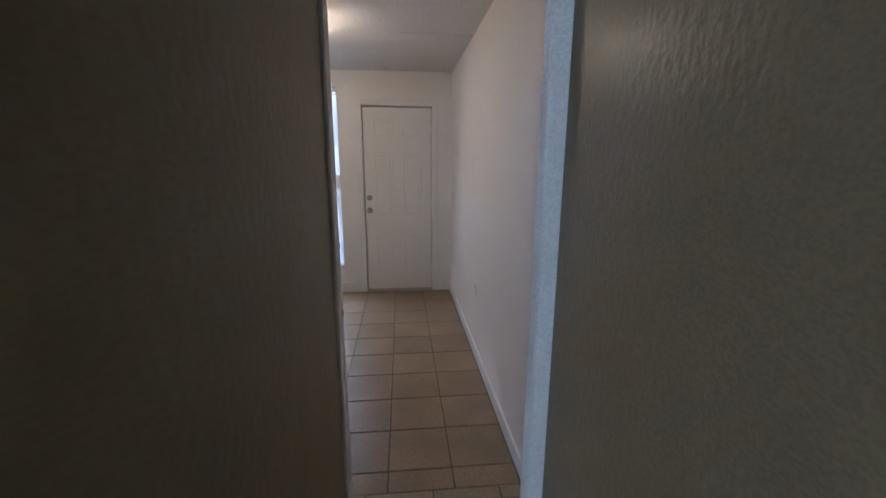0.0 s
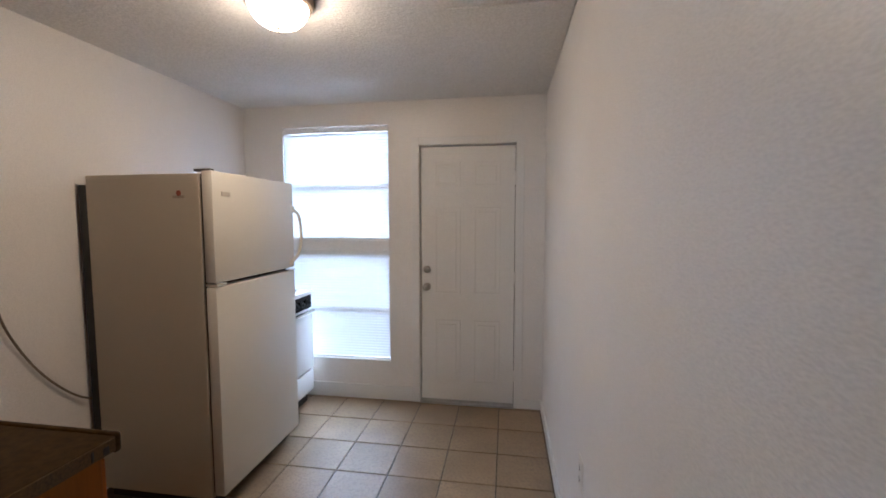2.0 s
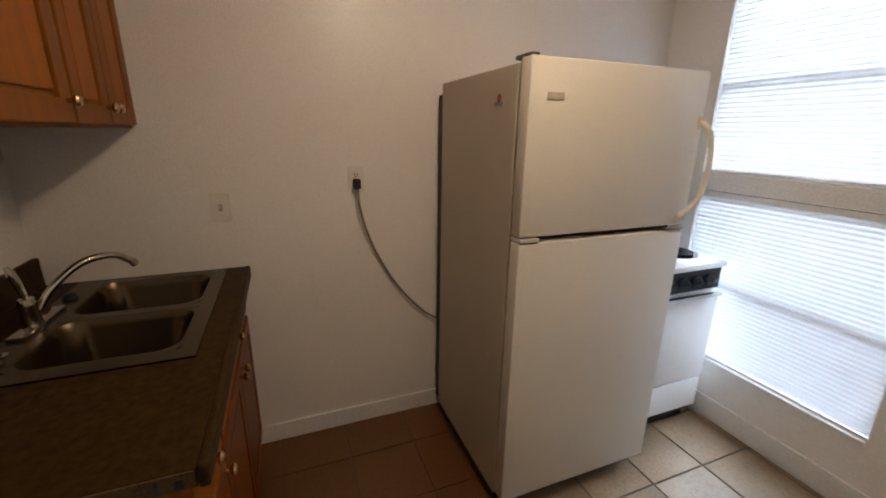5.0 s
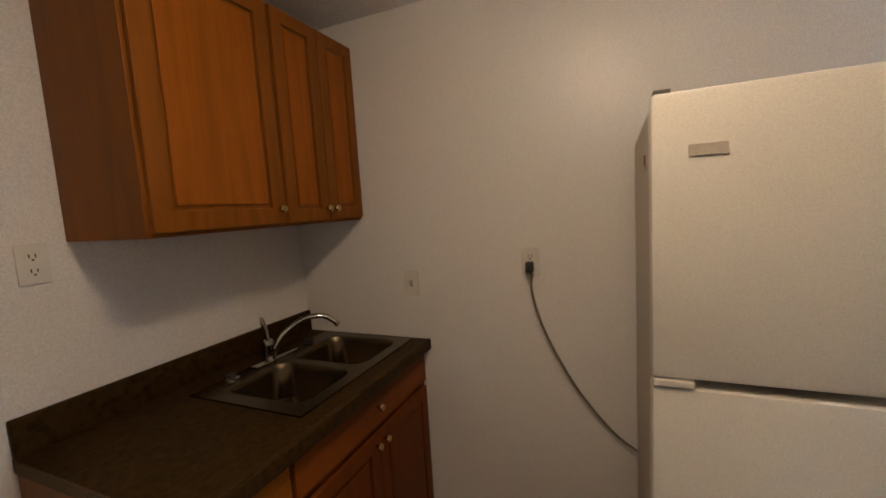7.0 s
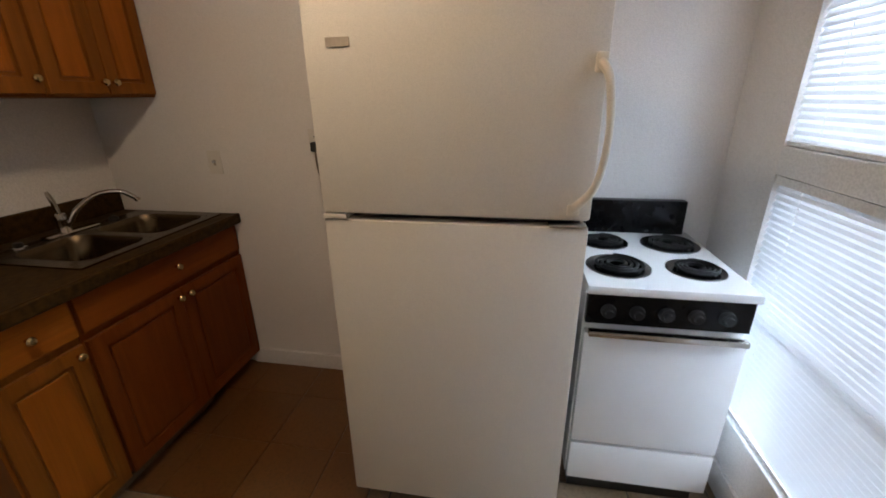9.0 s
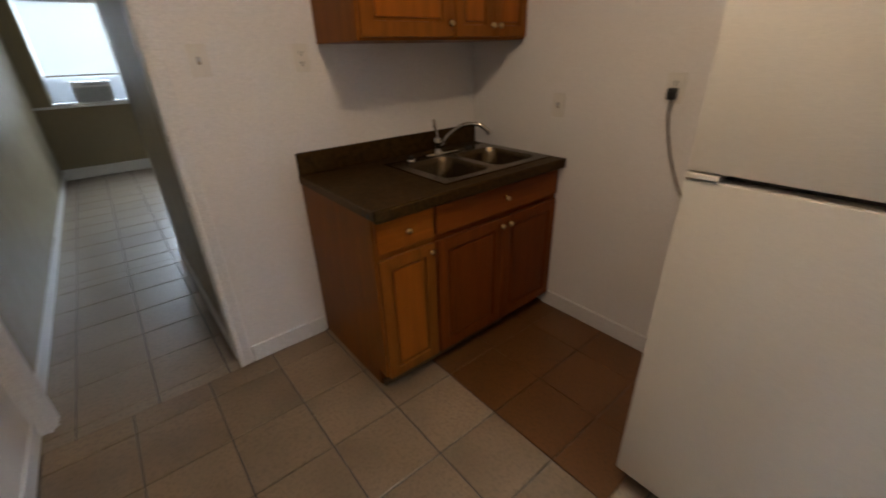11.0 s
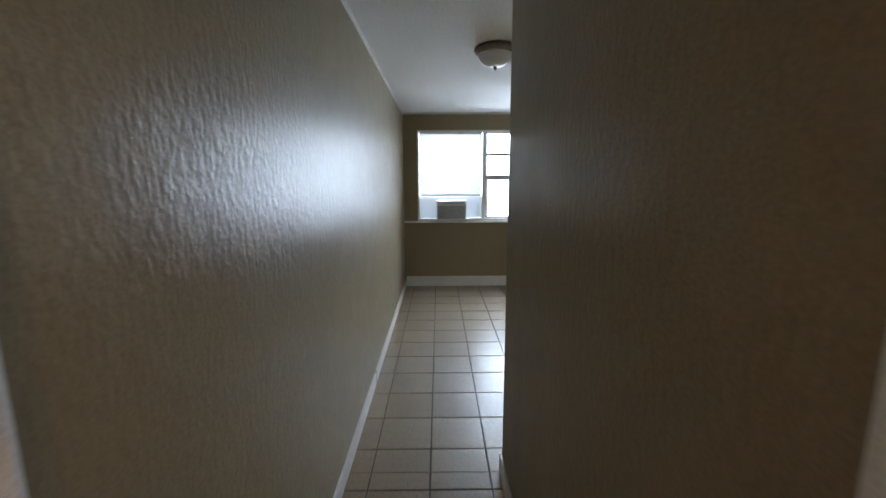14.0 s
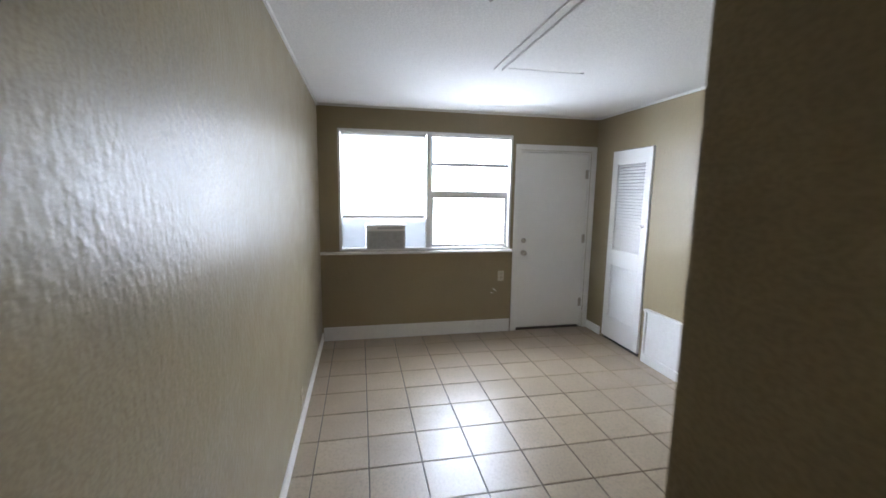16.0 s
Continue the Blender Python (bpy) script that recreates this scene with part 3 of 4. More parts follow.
# ---------- living room window ----------
w2 = thing("window_2", (-0.26, SOUTH - 0.08, LW[2]), "wide white front window of two parts", "window", kind="structure")
part("window_frame", bars(LW[0], LW[1], LW[2], LW[3], SOUTH - 0.12, SOUTH + 0.008, 0.026), TRIM, w2)
part("mullion", boxes((-0.292, -0.243, SOUTH - 0.12, SOUTH + 0.006, LW[2] + 0.026, LW[3] - 0.026), bevel=0.003), TRIM, w2)
part("window_sill", boxes((LD[1] + 0.075, EAST - 0.001, SOUTH, SOUTH + 0.05, LW[2] - 0.03, LW[2] - 0.004), bevel=0.006), TRIM, w2, "long white ledge")
ra, rb = LW[0] + 0.026, -0.292
part("meeting_rail", boxes((ra, rb, SOUTH - 0.075, SOUTH - 0.035, 1.545, 1.59), bevel=0.003), TRIM, w2)
part("lower_sash", bars(ra + 0.004, rb - 0.004, LW[2] + 0.028, 1.545, SOUTH - 0.07, SOUTH - 0.04, 0.032), TRIM, w2)
part("glazing_bar", boxes((ra, rb, SOUTH - 0.07, SOUTH - 0.045, 1.850, 1.889), bevel=0.002), BROWN_GREY, w2, "grey glazing bar")
for z0, z1 in ((LW[2] + 0.06, 1.545), (1.59, 1.850), (1.889, LW[3] - 0.028)):
    p = part("pane", boxes((ra + 0.03, rb - 0.03, SOUTH - 0.06, SOUTH - 0.056, z0, z1)), GLASS, w2)
    p.visible_shadow = False
la, lb = -0.243, LW[1] - 0.026
part("upper_rail", boxes((ra, rb, SOUTH - 0.03, SOUTH - 0.01, 2.146, 2.168), bevel=0.003), TRIM, w2)
AC = (-0.02, 0.395, 0.963, 1.232)
bm = boxes((la, AC[0] - 0.002, SOUTH - 0.075, SOUTH - 0.06, LW[2] + 0.028, 1.30), (AC[1] + 0.002, lb, SOUTH - 0.075, SOUTH - 0.06, LW[2] + 0.028, 1.30),
           (AC[0] - 0.002, AC[1] + 0.002, SOUTH - 0.075, SOUTH - 0.06, AC[3] + 0.002, 1.30))
part("filler_panel", bm, FILLER, w2, "white filler panel round the air conditioner")

shade = thing("roller_shade", (0.2, SOUTH - 0.03, 2.168), "white shade drawn down above the air conditioner", "shade")
part("head_rail", boxes((la + 0.004, lb - 0.004, SOUTH - 0.05, SOUTH - 0.015, 2.146, 2.168), bevel=0.006), TRIM, shade)
part("fabric", boxes((la + 0.008, lb - 0.008, SOUTH - 0.034, SOUTH - 0.031, 1.318, 2.146)), SHADE, shade)
part("bottom_bar", boxes((la + 0.03, lb - 0.03, SOUTH - 0.042, SOUTH - 0.022, 1.30, 1.318), bevel=0.003), BADGE, shade, "grey bottom bar")

ac = thing("air_conditioner", (0.19, SOUTH, AC[2]), "white window air conditioner with grey grille", "air conditioner")
part("housing", boxes((AC[0], AC[1], SOUTH - 0.14, SOUTH + 0.015, AC[2], AC[3]), bevel=0.006), ENAMEL, ac)
part("control_strip", boxes((AC[0] + 0.012, AC[1] - 0.012, SOUTH + 0.015, SOUTH + 0.022, AC[3] - 0.06, AC[3] - 0.012), bevel=0.003), ENAMEL, ac)
part("vent_slot", boxes((AC[0] + 0.03, AC[1] - 0.12, SOUTH + 0.022, SOUTH + 0.024, AC[3] - 0.044, AC[3] - 0.026)), BROWN_GREY, ac)
g0, g1 = AC[2] + 0.015, AC[3] - 0.068
part("grille_frame", bars(AC[0] + 0.01, AC[1] - 0.01, g0, g1, SOUTH + 0.015, SOUTH + 0.026, 0.016, 0.002), BROWN_GREY, ac)
part("grille_back", boxes((AC[0] + 0.03, AC[1] - 0.03, SOUTH + 0.015, SOUTH + 0.017, g0 + 0.016, g1 - 0.016)), GRILLE, ac)
n = 11
for k in range(n):
    z = g0 + 0.018 + (k + 0.5) * (g1 - g0 - 0.036) / n
    part("grille_slat", boxes((AC[0] + 0.026, AC[1] - 0.026, SOUTH + 0.0175, SOUTH + 0.024, z - 0.003, z + 0.003)), BROWN_GREY, ac)


# ---------- ceiling lamps and hatches ----------
def ceiling_lamp(x, y, z, bowl, label, rim_r=0.15):
    ob = thing("ceiling_light", (x, y, z), label, "ceiling light")
    part("base_pan", lathe(bmesh.new(), [(rim_r * 0.9, 0), (rim_r, -0.012), (rim_r * 1.04, -0.026), (rim_r * 0.98, -0.036), (rim_r * 0.97, -0.046), (rim_r * 0.88, -0.053), (rim_r * 0.84, -0.054)], (x, y, z), 40), RIM, ob, "brushed bronze-nickel rim", True)
    prof = [(rim_r * 0.86 * math.cos(a) ** 0.85, -0.05 - 0.085 * math.sin(a) ** 1.15) for a in [radians(d) for d in range(0, 86, 6)]]
    part("bowl", lathe(bmesh.new(), prof, (x, y, z), 40), bowl, ob, "frosted glass bowl", True)
    part("finial", lathe(bmesh.new(), [(0.012, -0.131), (0.014, -0.139), (0.007, -0.143), (0.009, -0.152), (0.002, -0.158)], (x, y, z), 16), NICKEL, ob, "", True)
    return ob


ceiling_lamp(-0.365, 3.59, TOP - 0.02, LIT_BOWL, "lit nickel ceiling light with frosted bowl", 0.137)
ceiling_lamp(-0.03, -0.66, TOP, COLD_BOWL, "unlit nickel ceiling light with frosted bowl", 0.142)

bm = boxes((0.30, 0.846, 3.81, 4.62, TOP - 0.029, TOP - 0.0201), bevel=0.003)
solid("ceiling_hatch", bm, CEILING, "painted-over attic hatch board in kitchen ceiling", "hatch")
h2 = thing("ceiling_hatch", (-0.8, -1.3, TOP), "white attic hatch with thin moulding", "hatch")
part("board", boxes((-1.08, -0.54, -1.88, -0.65, TOP - 0.006, TOP), bevel=0.002), CEILING, h2)
part("moulding", boxes((-0.54, -0.52, -1.925, -0.65, TOP - 0.014, TOP), (-0.49, -0.462, -1.925, -0.65, TOP - 0.012, TOP), bevel=0.004), CEILING, h2)
part("moulding", boxes((-1.11, -0.54, -1.91, -1.88, TOP - 0.009, TOP), bevel=0.003), CEILING, h2)

# ---------- refrigerator ----------
fr = thing("refrigerator", (-1.2, 4.12, 0), "white top-freezer refrigerator with yellowed handle", "refrigerator")
FX, F0, F1, FT = -0.819, 3.738, 4.468, 1.714
part("cabinet", boxes((-1.53, FX - 0.072, F0, F1, 0.06, FT - 0.012), bevel=0.006), FRIDGE_SHADED, fr, "textured steel cabinet with shade in its colour")
part("gasket", boxes((FX - 0.072, FX - 0.058, F0 + 0.012, F1 - 0.012, 0.09, FT - 0.014)), GASKET, fr, "grey door gasket")
fz = part("freezer_door", boxes((FX - 0.058, FX, F0 - 0.003, F1 + 0.003, 1.168, FT), bevel=0.010), FRIDGE_WHITE, fr, "", True)
part("badge", boxes((FX, FX + 0.003, 3.796, 3.858, 1.594, 1.616), bevel=0.001), NAME_PLATE, fz, "grey blank name plate")
low = part("fridge_door", boxes((FX - 0.058, FX, F0 - 0.003, F1 + 0.003, 0.085, 1.150), bevel=0.010), FRIDGE_WHITE, fr, "", True)
part("handle_bracket", boxes((FX - 0.03, FX + 0.006, F1 - 0.10, F1 - 0.004, 1.150, 1.158), bevel=0.002), CHROME, low, "chrome end of the missing handle")
hy = F1 - 0.014
arc = curve_points([(FX + 0.004, hy, 1.545), (FX + 0.036, hy + 0.016, 1.505), (FX + 0.046, hy + 0.026, 1.39), (FX + 0.038, hy + 0.012, 1.27), (FX + 0.004, hy - 0.03, 1.20)], 8)
part("handle", tube(bmesh.new(), arc, [0.0115 - 0.003 * math.sin(math.pi * i / (len(arc) - 1)) for i in range(len(arc))], 12), CREAM, fz, "yellowed cream plastic handle", True)
part("handle_mount", boxes((FX, FX + 0.012, hy - 0.013, hy + 0.013, 1.522, 1.566), bevel=0.005), CREAM, fz)
part("handle_mount", boxes((FX, FX + 0.012, hy - 0.045, hy - 0.014, 1.182, 1.214), bevel=0.005), CREAM, fz)
part("top_hinge", boxes((FX - 0.10, FX - 0.012, F0 + 0.002, F0 + 0.032, FT - 0.004, FT + 0.009), bevel=0.003), GASKET, fr, "dark hinge cover")
part("centre_hinge", boxes((FX - 0.06, FX + 0.004, F0 + 0.0, F0 + 0.07, 1.1525, 1.1655), bevel=0.002), FRIDGE_WHITE, fr, "white painted centre hinge")
# black block put in for the shade under the fridge, no grille
part("toe_shade_block", boxes((-1.5, FX - 0.07, F0 + 0.02, F1 - 0.02, 0.012, 0.075)), DARK, fr, "dark block for the shade in the toe space")
for y in (F0 + 0.05, F1 - 0.05):
    part("foot", rod(bmesh.new(), (FX - 0.12, y, -0.001), (FX - 0.12, y, 0.03), 0.02, 12), DARK, fr)
part("back_coil", boxes((-1.578, -1.53, F0 + 0.003, F1 - 0.03, 0.08, 1.655)), DARK, fr, "dark condenser back")
part("sticker", boxes((-1.035, -0.972, F0 - 0.002, F0, 1.583, 1.596)), BADGE, fr, "worn sticker")
bm = bmesh.new()
lathe(bm, [(0.014, -0.003), (0.012, -0.0005)], (-1.0, F0 - 0.0005, 1.607), 14, "y")
part("seal", bm, STICKER, fr, "small red worn sticker")

# ---------- stove ----------
sv = thing("stove", (-1.3, 4.74, 0), "small white electric stove with black panels", "stove")
S0, S1, SX, SB = 4.522, 5.018, -0.985, -1.585
part("body", boxes((SB, SX - 0.03, S0, S1, 0.095, 0.885), bevel=0.004), ENAMEL, sv)
top = part("cooktop", boxes((SB, SX + 0.012, S0 - 0.003, S1 + 0.003, 0.885, 0.915), bevel=0.008), ENAMEL, sv, "", True)
part("backguard", boxes((SB + 0.002, SB + 0.05, S0 + 0.03, S1 - 0.03, 0.915, 1.06), bevel=0.008), BLACK, sv, "black backguard", True)
cp = part("control_panel", boxes((SX - 0.03, SX - 0.003, S0 + 0.004, S1 - 0.004, 0.775, 0.882), bevel=0.003), BLACK, sv, "black control panel")
for k in range(5):
    y = S0 + 0.07 + k * 0.087
    part("control_dial", lathe(bmesh.new(), [(0.024, -0.003), (0.022, 0.012), (0.013, 0.014), (0.012, 0.026), (0.002, 0.027)], (SX, y, 0.825), 18, "x"), DARK, cp, "", True)
dr = part("oven_door", boxes((SX - 0.03, SX + 0.006, S0 + 0.004, S1 - 0.004, 0.285, 0.745), bevel=0.006), ENAMEL, sv, "", True)
part("door_handle", boxes((SX + 0.004, SX + 0.032, S0 + 0.012, S1 - 0.012, 0.742, 0.764), bevel=0.006), CHROME, dr, "chrome bar handle", True)
part("drawer", boxes((SX - 0.03, SX + 0.004, S0 + 0.004, S1 - 0.004, 0.100, 0.272), bevel=0.006), ENAMEL, sv, "", True)
# recess below the drawer filled black in place of its shade
part("toe_base", boxes((SB + 0.02, SX - 0.05, S0 + 0.02, S1 - 0.02, 0.0, 0.095)), DARK, sv, "dark block for the shade in the toe space")
for bx, by, r in ((-1.15, 4.645, 0.096), (-1.15, 4.895, 0.082), (-1.405, 4.645, 0.082), (-1.405, 4.895, 0.096)):
    b = part("burner", lathe(bmesh.new(), [(r + 0.012, 0.9155), (r + 0.010, 0.9195), (r, 0.9185), (r * 0.8, 0.9165), (0.01, 0.9160)], (bx, by, 0), 36), PAN, sv, "chrome drip pan with black coil", True)
    spiral = [(bx + (0.022 + (r - 0.032) * s / 90) * math.cos(s * 0.2443), by + (0.022 + (r - 0.032) * s / 90) * math.sin(s * 0.2443), 0.926) for s in range(91)]
    part("coil", tube(bmesh.new(), spiral, 0.0058, 6), COIL, b, "black coil", True)

# ---------- base cabinets, counter, sink ----------
CY, CF = PART_N, 2.822


def brass_knob(x, y, z, parent):
    part("knob", lathe(bmesh.new(), [(0.006, 0.0), (0.006, 0.012), (0.013, 0.017), (0.015, 0.023), (0.011, 0.029), (0.002, 0.031)], (x, y, z), 16, "y"), BRASS, parent, "round brass knob", True)


def cabinet_door(ob, name, x0, x1, z0, z1, y, rail=0.052, knob_at=None, stain=None):
    d = part(name, bars(x0, x1, z0, z1, y, y + 0.019, rail), stain or WOOD_DARK, ob)
    bm = boxes((x0 + rail - 0.002, x1 - rail + 0.002, y, y + 0.007, z0 + rail - 0.002, z1 - rail + 0.002))
    part("panel_back", bm, stain or WOOD_DARK, d)
    bm = boxes((x0 + rail + 0.014, x1 - rail - 0.014, y + 0.006, y + 0.016, z0 + rail + 0.014, z1 - rail - 0.014), bevel=0.008)
    part("panel", bm, stain or WOOD_V, d, "raised wood panel")
    brass_knob(knob_at[0], y + 0.019, knob_at[1], d)
    return d


def drawer_front(ob, name, x0, x1, z0, z1, y, knob_at, stain):
    d = part(name, boxes((x0, x1, y, y + 0.019, z0, z1), bevel=0.005), stain, ob)
    brass_knob(knob_at[0], y + 0.019, knob_at[1], d)
    return d


def carcass(ob, x0, x1, y1, z0, z1, stain=None):
    part("carcass", boxes((x0, x1, CY, y1, z0, z1), bevel=0.002), stain or WOOD_DARK, ob)


c1 = thing("base_cabinet", (-0.58, 2.5, 0), "narrow maple base cabinet with drawer and door", "cabinet", "kitchen cabinets")
carcass(c1, -0.735, -0.435, CF, 0.09, 0.88, WOOD_DARK)
part("toe_kick", boxes((-0.735, -0.436, CY, 2.752, 0, 0.09)), WOOD_DARK, c1)
part("shoe_strip", boxes((-1.25, -0.440, 2.753, 2.784, 0, 0.036), bevel=0.010), RAW_WOOD, c1, "worn strip along the floor", True)
drawer_front(c1, "drawer", -0.728, -0.445, 0.725, 0.868, CF, (-0.587, 0.80), WOOD_H)
cabinet_door(c1, "door", -0.728, -0.445, 0.085, 0.695, CF, 0.05, (-0.70, 0.665))
c2 = thing("base_cabinet", (-1.17, 2.5, 0), "wide maple sink cabinet with two doors", "cabinet", "kitchen cabinets")
# sink cabinet takes the maple darkened for the counter's shade
part("side_panel", boxes((WEST + 0.001, WEST + 0.019, CY, CF, 0.09, 0.88)), WOOD_SHADED, c2)
part("side_panel", boxes((-0.755, -0.737, CY, CF, 0.09, 0.88)), WOOD_SHADED, c2)
part("back_panel", boxes((WEST + 0.019, -0.755, CY, CY + 0.01, 0.09, 0.88)), WOOD_SHADED, c2)
part("bottom_panel", boxes((WEST + 0.019, -0.755, CY + 0.01, CF, 0.09, 0.108)), WOOD_SHADED, c2)
part("face_frame", boxes((WEST + 0.019, -0.755, CF - 0.018, CF, 0.108, 0.88)), WOOD_SHADED, c2)
part("toe_kick", boxes((WEST + 0.001, -0.737, CY, 2.752, 0, 0.09)), WOOD_SHADED, c2)
drawer_front(c2, "false_drawer", WEST + 0.012, -0.745, 0.725, 0.868, CF, (-1.17, 0.80), WOOD_SHADED_H)
cabinet_door(c2, "door", -1.165, -0.745, 0.085, 0.695, CF, 0.055, (-1.14, 0.66), WOOD_SHADED)
cabinet_door(c2, "door", WEST + 0.012, -1.172, 0.085, 0.695, CF, 0.055, (-1.197, 0.66), WOOD_SHADED)

SK = (-1.575, -0.84, 2.29, 2.79)
BOWLS = ((-0.895, -1.185), (-1.225, -1.53))
BY = (2.375, 2.745)
ct = thing("countertop", (-1.0, 2.5, 0.88), "worn brown laminate countertop with raised back edge", "countertop")
X0, X1, Y0, Y1 = WEST + 0.001, -0.43, PART_N + 0.001, 2.875
hole = (-1.545, -0.875, 2.33, 2.765)
bm = bmesh.new()
corner = {}
for z in (0.8805, 0.92):
    for i, (a, b, c, d) in enumerate(((X0, X1, Y0, Y1 - 0.02), hole)):
        corner[z, i] = [bm.verts.new((x, y, z)) for x, y in ((a, c), (b, c), (b, d), (a, d))]
for k in range(4):
    j = (k + 1) % 4
    lo0, lo1, hi0, hi1 = corner[0.8805, 0], corner[0.8805, 1], corner[0.92, 0], corner[0.92, 1]
    for p, q in ((hi0, hi1), (lo1, lo0), (lo0, hi0), (hi1, lo1)):
        bm.faces.new((p[k], p[j], q[j], q[k]))
part("top", bm, LAMINATE, ct)
bm = bmesh.new()
box(bm, X0, X1, Y1 - 0.02, Y1, 0.872, 0.924, 0.008, 3)
part("front_edge", bm, LAMINATE, ct, "rounded front edge", True)
bm = bmesh.new()
box(bm, X0, X1, Y0, Y0 + 0.02, 0.92, 1.028, 0.006, 3)
part("backsplash", bm, LAMINATE, ct, "", True)
part("end_edge", boxes((X1, X1 + 0.004, Y0 + 0.022, Y1 - 0.022, 0.883, 0.918)), RAW_WOOD, ct, "bare chipped end")
for y, w, h in ((Y1 - 0.055, 0.016, 0.02), (Y1 - 0.085, 0.007, 0.026)):
    part("chip", boxes((X1 - 0.002, X1 + 0.0055, y, y + w, 0.886, 0.886 + h), bevel=0.002), DARK, ct, "dark chipped hole")

sk = thing("kitchen_sink", (-1.2, 2.54, 0.92), "double-bowl stainless steel drop-in sink", "sink")
bm = bmesh.new()
zr = 0.9235
xs = [SK[0], BOWLS[1][1], BOWLS[1][0], BOWLS[0][1], BOWLS[0][0], SK[1]]
xs, ys = sorted(xs), [SK[2], BY[0], BY[1], SK[3]]
grid = {(i, k, h): bm.verts.new((x, y, z)) for i, x in enumerate(xs) for k, y in enumerate(ys) for h, z in enumerate((0.9205, zr + 0.003))}
holes = {(1, 1), (3, 1)}
for i in range(5):
    for k in range(3):
        if (i, k) in holes:
            continue
        for h in (0, 1):
            bm.faces.new([grid[a, b, h] for a, b in ((i, k), (i + 1, k), (i + 1, k + 1), (i, k + 1))])
        for di, dk, p, q in ((-1, 0, (i, k), (i, k + 1)), (1, 0, (i + 1, k), (i + 1, k + 1)), (0, -1, (i, k), (i + 1, k)), (0, 1, (i, k + 1), (i + 1, k + 1))):
            if (i + di, k + dk) in holes or not (0 <= i + di < 5 and 0 <= k + dk < 3):
                bm.faces.new((grid[(*p, 0)], grid[(*q, 0)], grid[(*q, 1)], grid[(*p, 1)]))
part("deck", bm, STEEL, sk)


def rounded(x0, x1, y0, y1, r, n=6):
    out = []
    for cx, cy, a0 in ((x1 - r, y1 - r, 0), (x0 + r, y1 - r, 90), (x0 + r, y0 + r, 180), (x1 - r, y0 + r, 270)):
        for k in range(n + 1):
            a = radians(a0 + 90 * k / n)
            out.append((cx + r * math.cos(a), cy + r * math.sin(a)))
    return out


for a, b in BOWLS:
    x0, x1 = min(a, b), max(a, b)
    bm, rings = bmesh.new(), []
    for inset, z, r in ((-0.004, zr + 0.0032, 0.03), (0.004, zr + 0.002, 0.06), (0.012, 0.90, 0.07), (0.022, 0.79, 0.075), (0.05, 0.755, 0.08), (0.10, 0.748, 0.03)):
        rings.append([bm.verts.new((x, y, z)) for x, y in rounded(x0 + inset, x1 - inset, BY[0] + inset, BY[1] - inset, r)])
    for p, q in zip(rings, rings[1:]):
        for k in range(len(p)):
            bm.faces.new((p[k], p[(k + 1) % len(p)], q[(k + 1) % len(p)], q[k]))
    bm.faces.new(rings[-1])
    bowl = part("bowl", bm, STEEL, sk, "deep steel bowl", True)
    part("drain", lathe(bmesh.new(), [(0.045, 0.749), (0.043, 0.752), (0.030, 0.7505), (0.004, 0.750)], ((x0 + x1) / 2, (BY[0] + BY[1]) / 2, 0), 24), CHROME, bowl, "", True)

fa = thing("faucet", (-1.2, 2.325, 0.9265), "chrome single-lever faucet with arched spout", "faucet")
part("deck_plate", boxes((-1.31, -1.08, 2.30, 2.35, 0.9265, 0.938), bevel=0.005), CHROME, fa, "", True)
part("valve_body", lathe(bmesh.new(), [(0.027, 0.938), (0.025, 0.95), (0.021, 0.985), (0.024, 1.0), (0.018, 1.018), (0.004, 1.022)], (-1.17, 2.325, 0), 20), CHROME, fa, "", True)
part("lever", tube(bmesh.new(), curve_points([(-1.17, 2.325, 1.015), (-1.168, 2.318, 1.06), (-1.160, 2.308, 1.118)], 4), [0.008, 0.008, 0.009, 0.009, 0.010, 0.011, 0.011, 0.010, 0.006], 10), CHROME, fa, "", True)
spout = curve_points([(-1.185, 2.335, 0.965), (-1.215, 2.37, 1.03), (-1.265, 2.43, 1.085), (-1.32, 2.495, 1.09), (-1.355, 2.535, 1.055)], 6)
part("spout", tube(bmesh.new(), spout, 0.0115, 12), CHROME, fa, "", True)
part("aerator", rod(bmesh.new(), spout[-1], spout[-1] + Vector((-0.006, 0.006, -0.014)), 0.013, 14), CHROME, fa)
sd = thing("sink_hole_cap", (-1.0, 2.325, 0.9265), "round black and chrome sink hole cover", "cap")
part("ring", lathe(bmesh.new(), [(0.028, 0.9265), (0.027, 0.934), (0.018, 0.937), (0.004, 0.937)], (-0.985, 2.325, 0), 22), CHROME, sd, "", True)
part("cap", lathe(bmesh.new(), [(0.017, 0.937), (0.015, 0.95), (0.003, 0.951)], (-0.985, 2.325, 0), 18), DARK, sd, "", True)
sd2 = thing("sink_sprayer_base", (-1.39, 2.325, 0.9265), "dark round sprayer base on sink deck", "cap")
part("collar", lathe(bmesh.new(), [(0.022, 0.9265), (0.02, 0.94), (0.013, 0.945), (0.003, 0.945)], (-1.40, 2.325, 0), 18), DARK, sd2, "", True)

# ---------- wall cabinets ----------
UF, UB, UT = 2.542, 1.492, 2.29
u1 = thing("wall_cabinet", (-0.86, 2.3, UB), "maple wall cabinet with one wide door", "cabinet", "kitchen wall cabinets")
carcass(u1, -1.105, -0.622, UF, UB, UT)
cabinet_door(u1, "door", -1.098, -0.632, UB + 0.012, UT - 0.012, UF, 0.058, (-1.07, UB + 0.065))
u2 = thing("wall_cabinet", (-1.35, 2.3, UB), "maple wall cabinet with two narrow doors", "cabinet", "kitchen wall cabinets")
carcass(u2, WEST + 0.001, -1.107, UF, UB, UT)
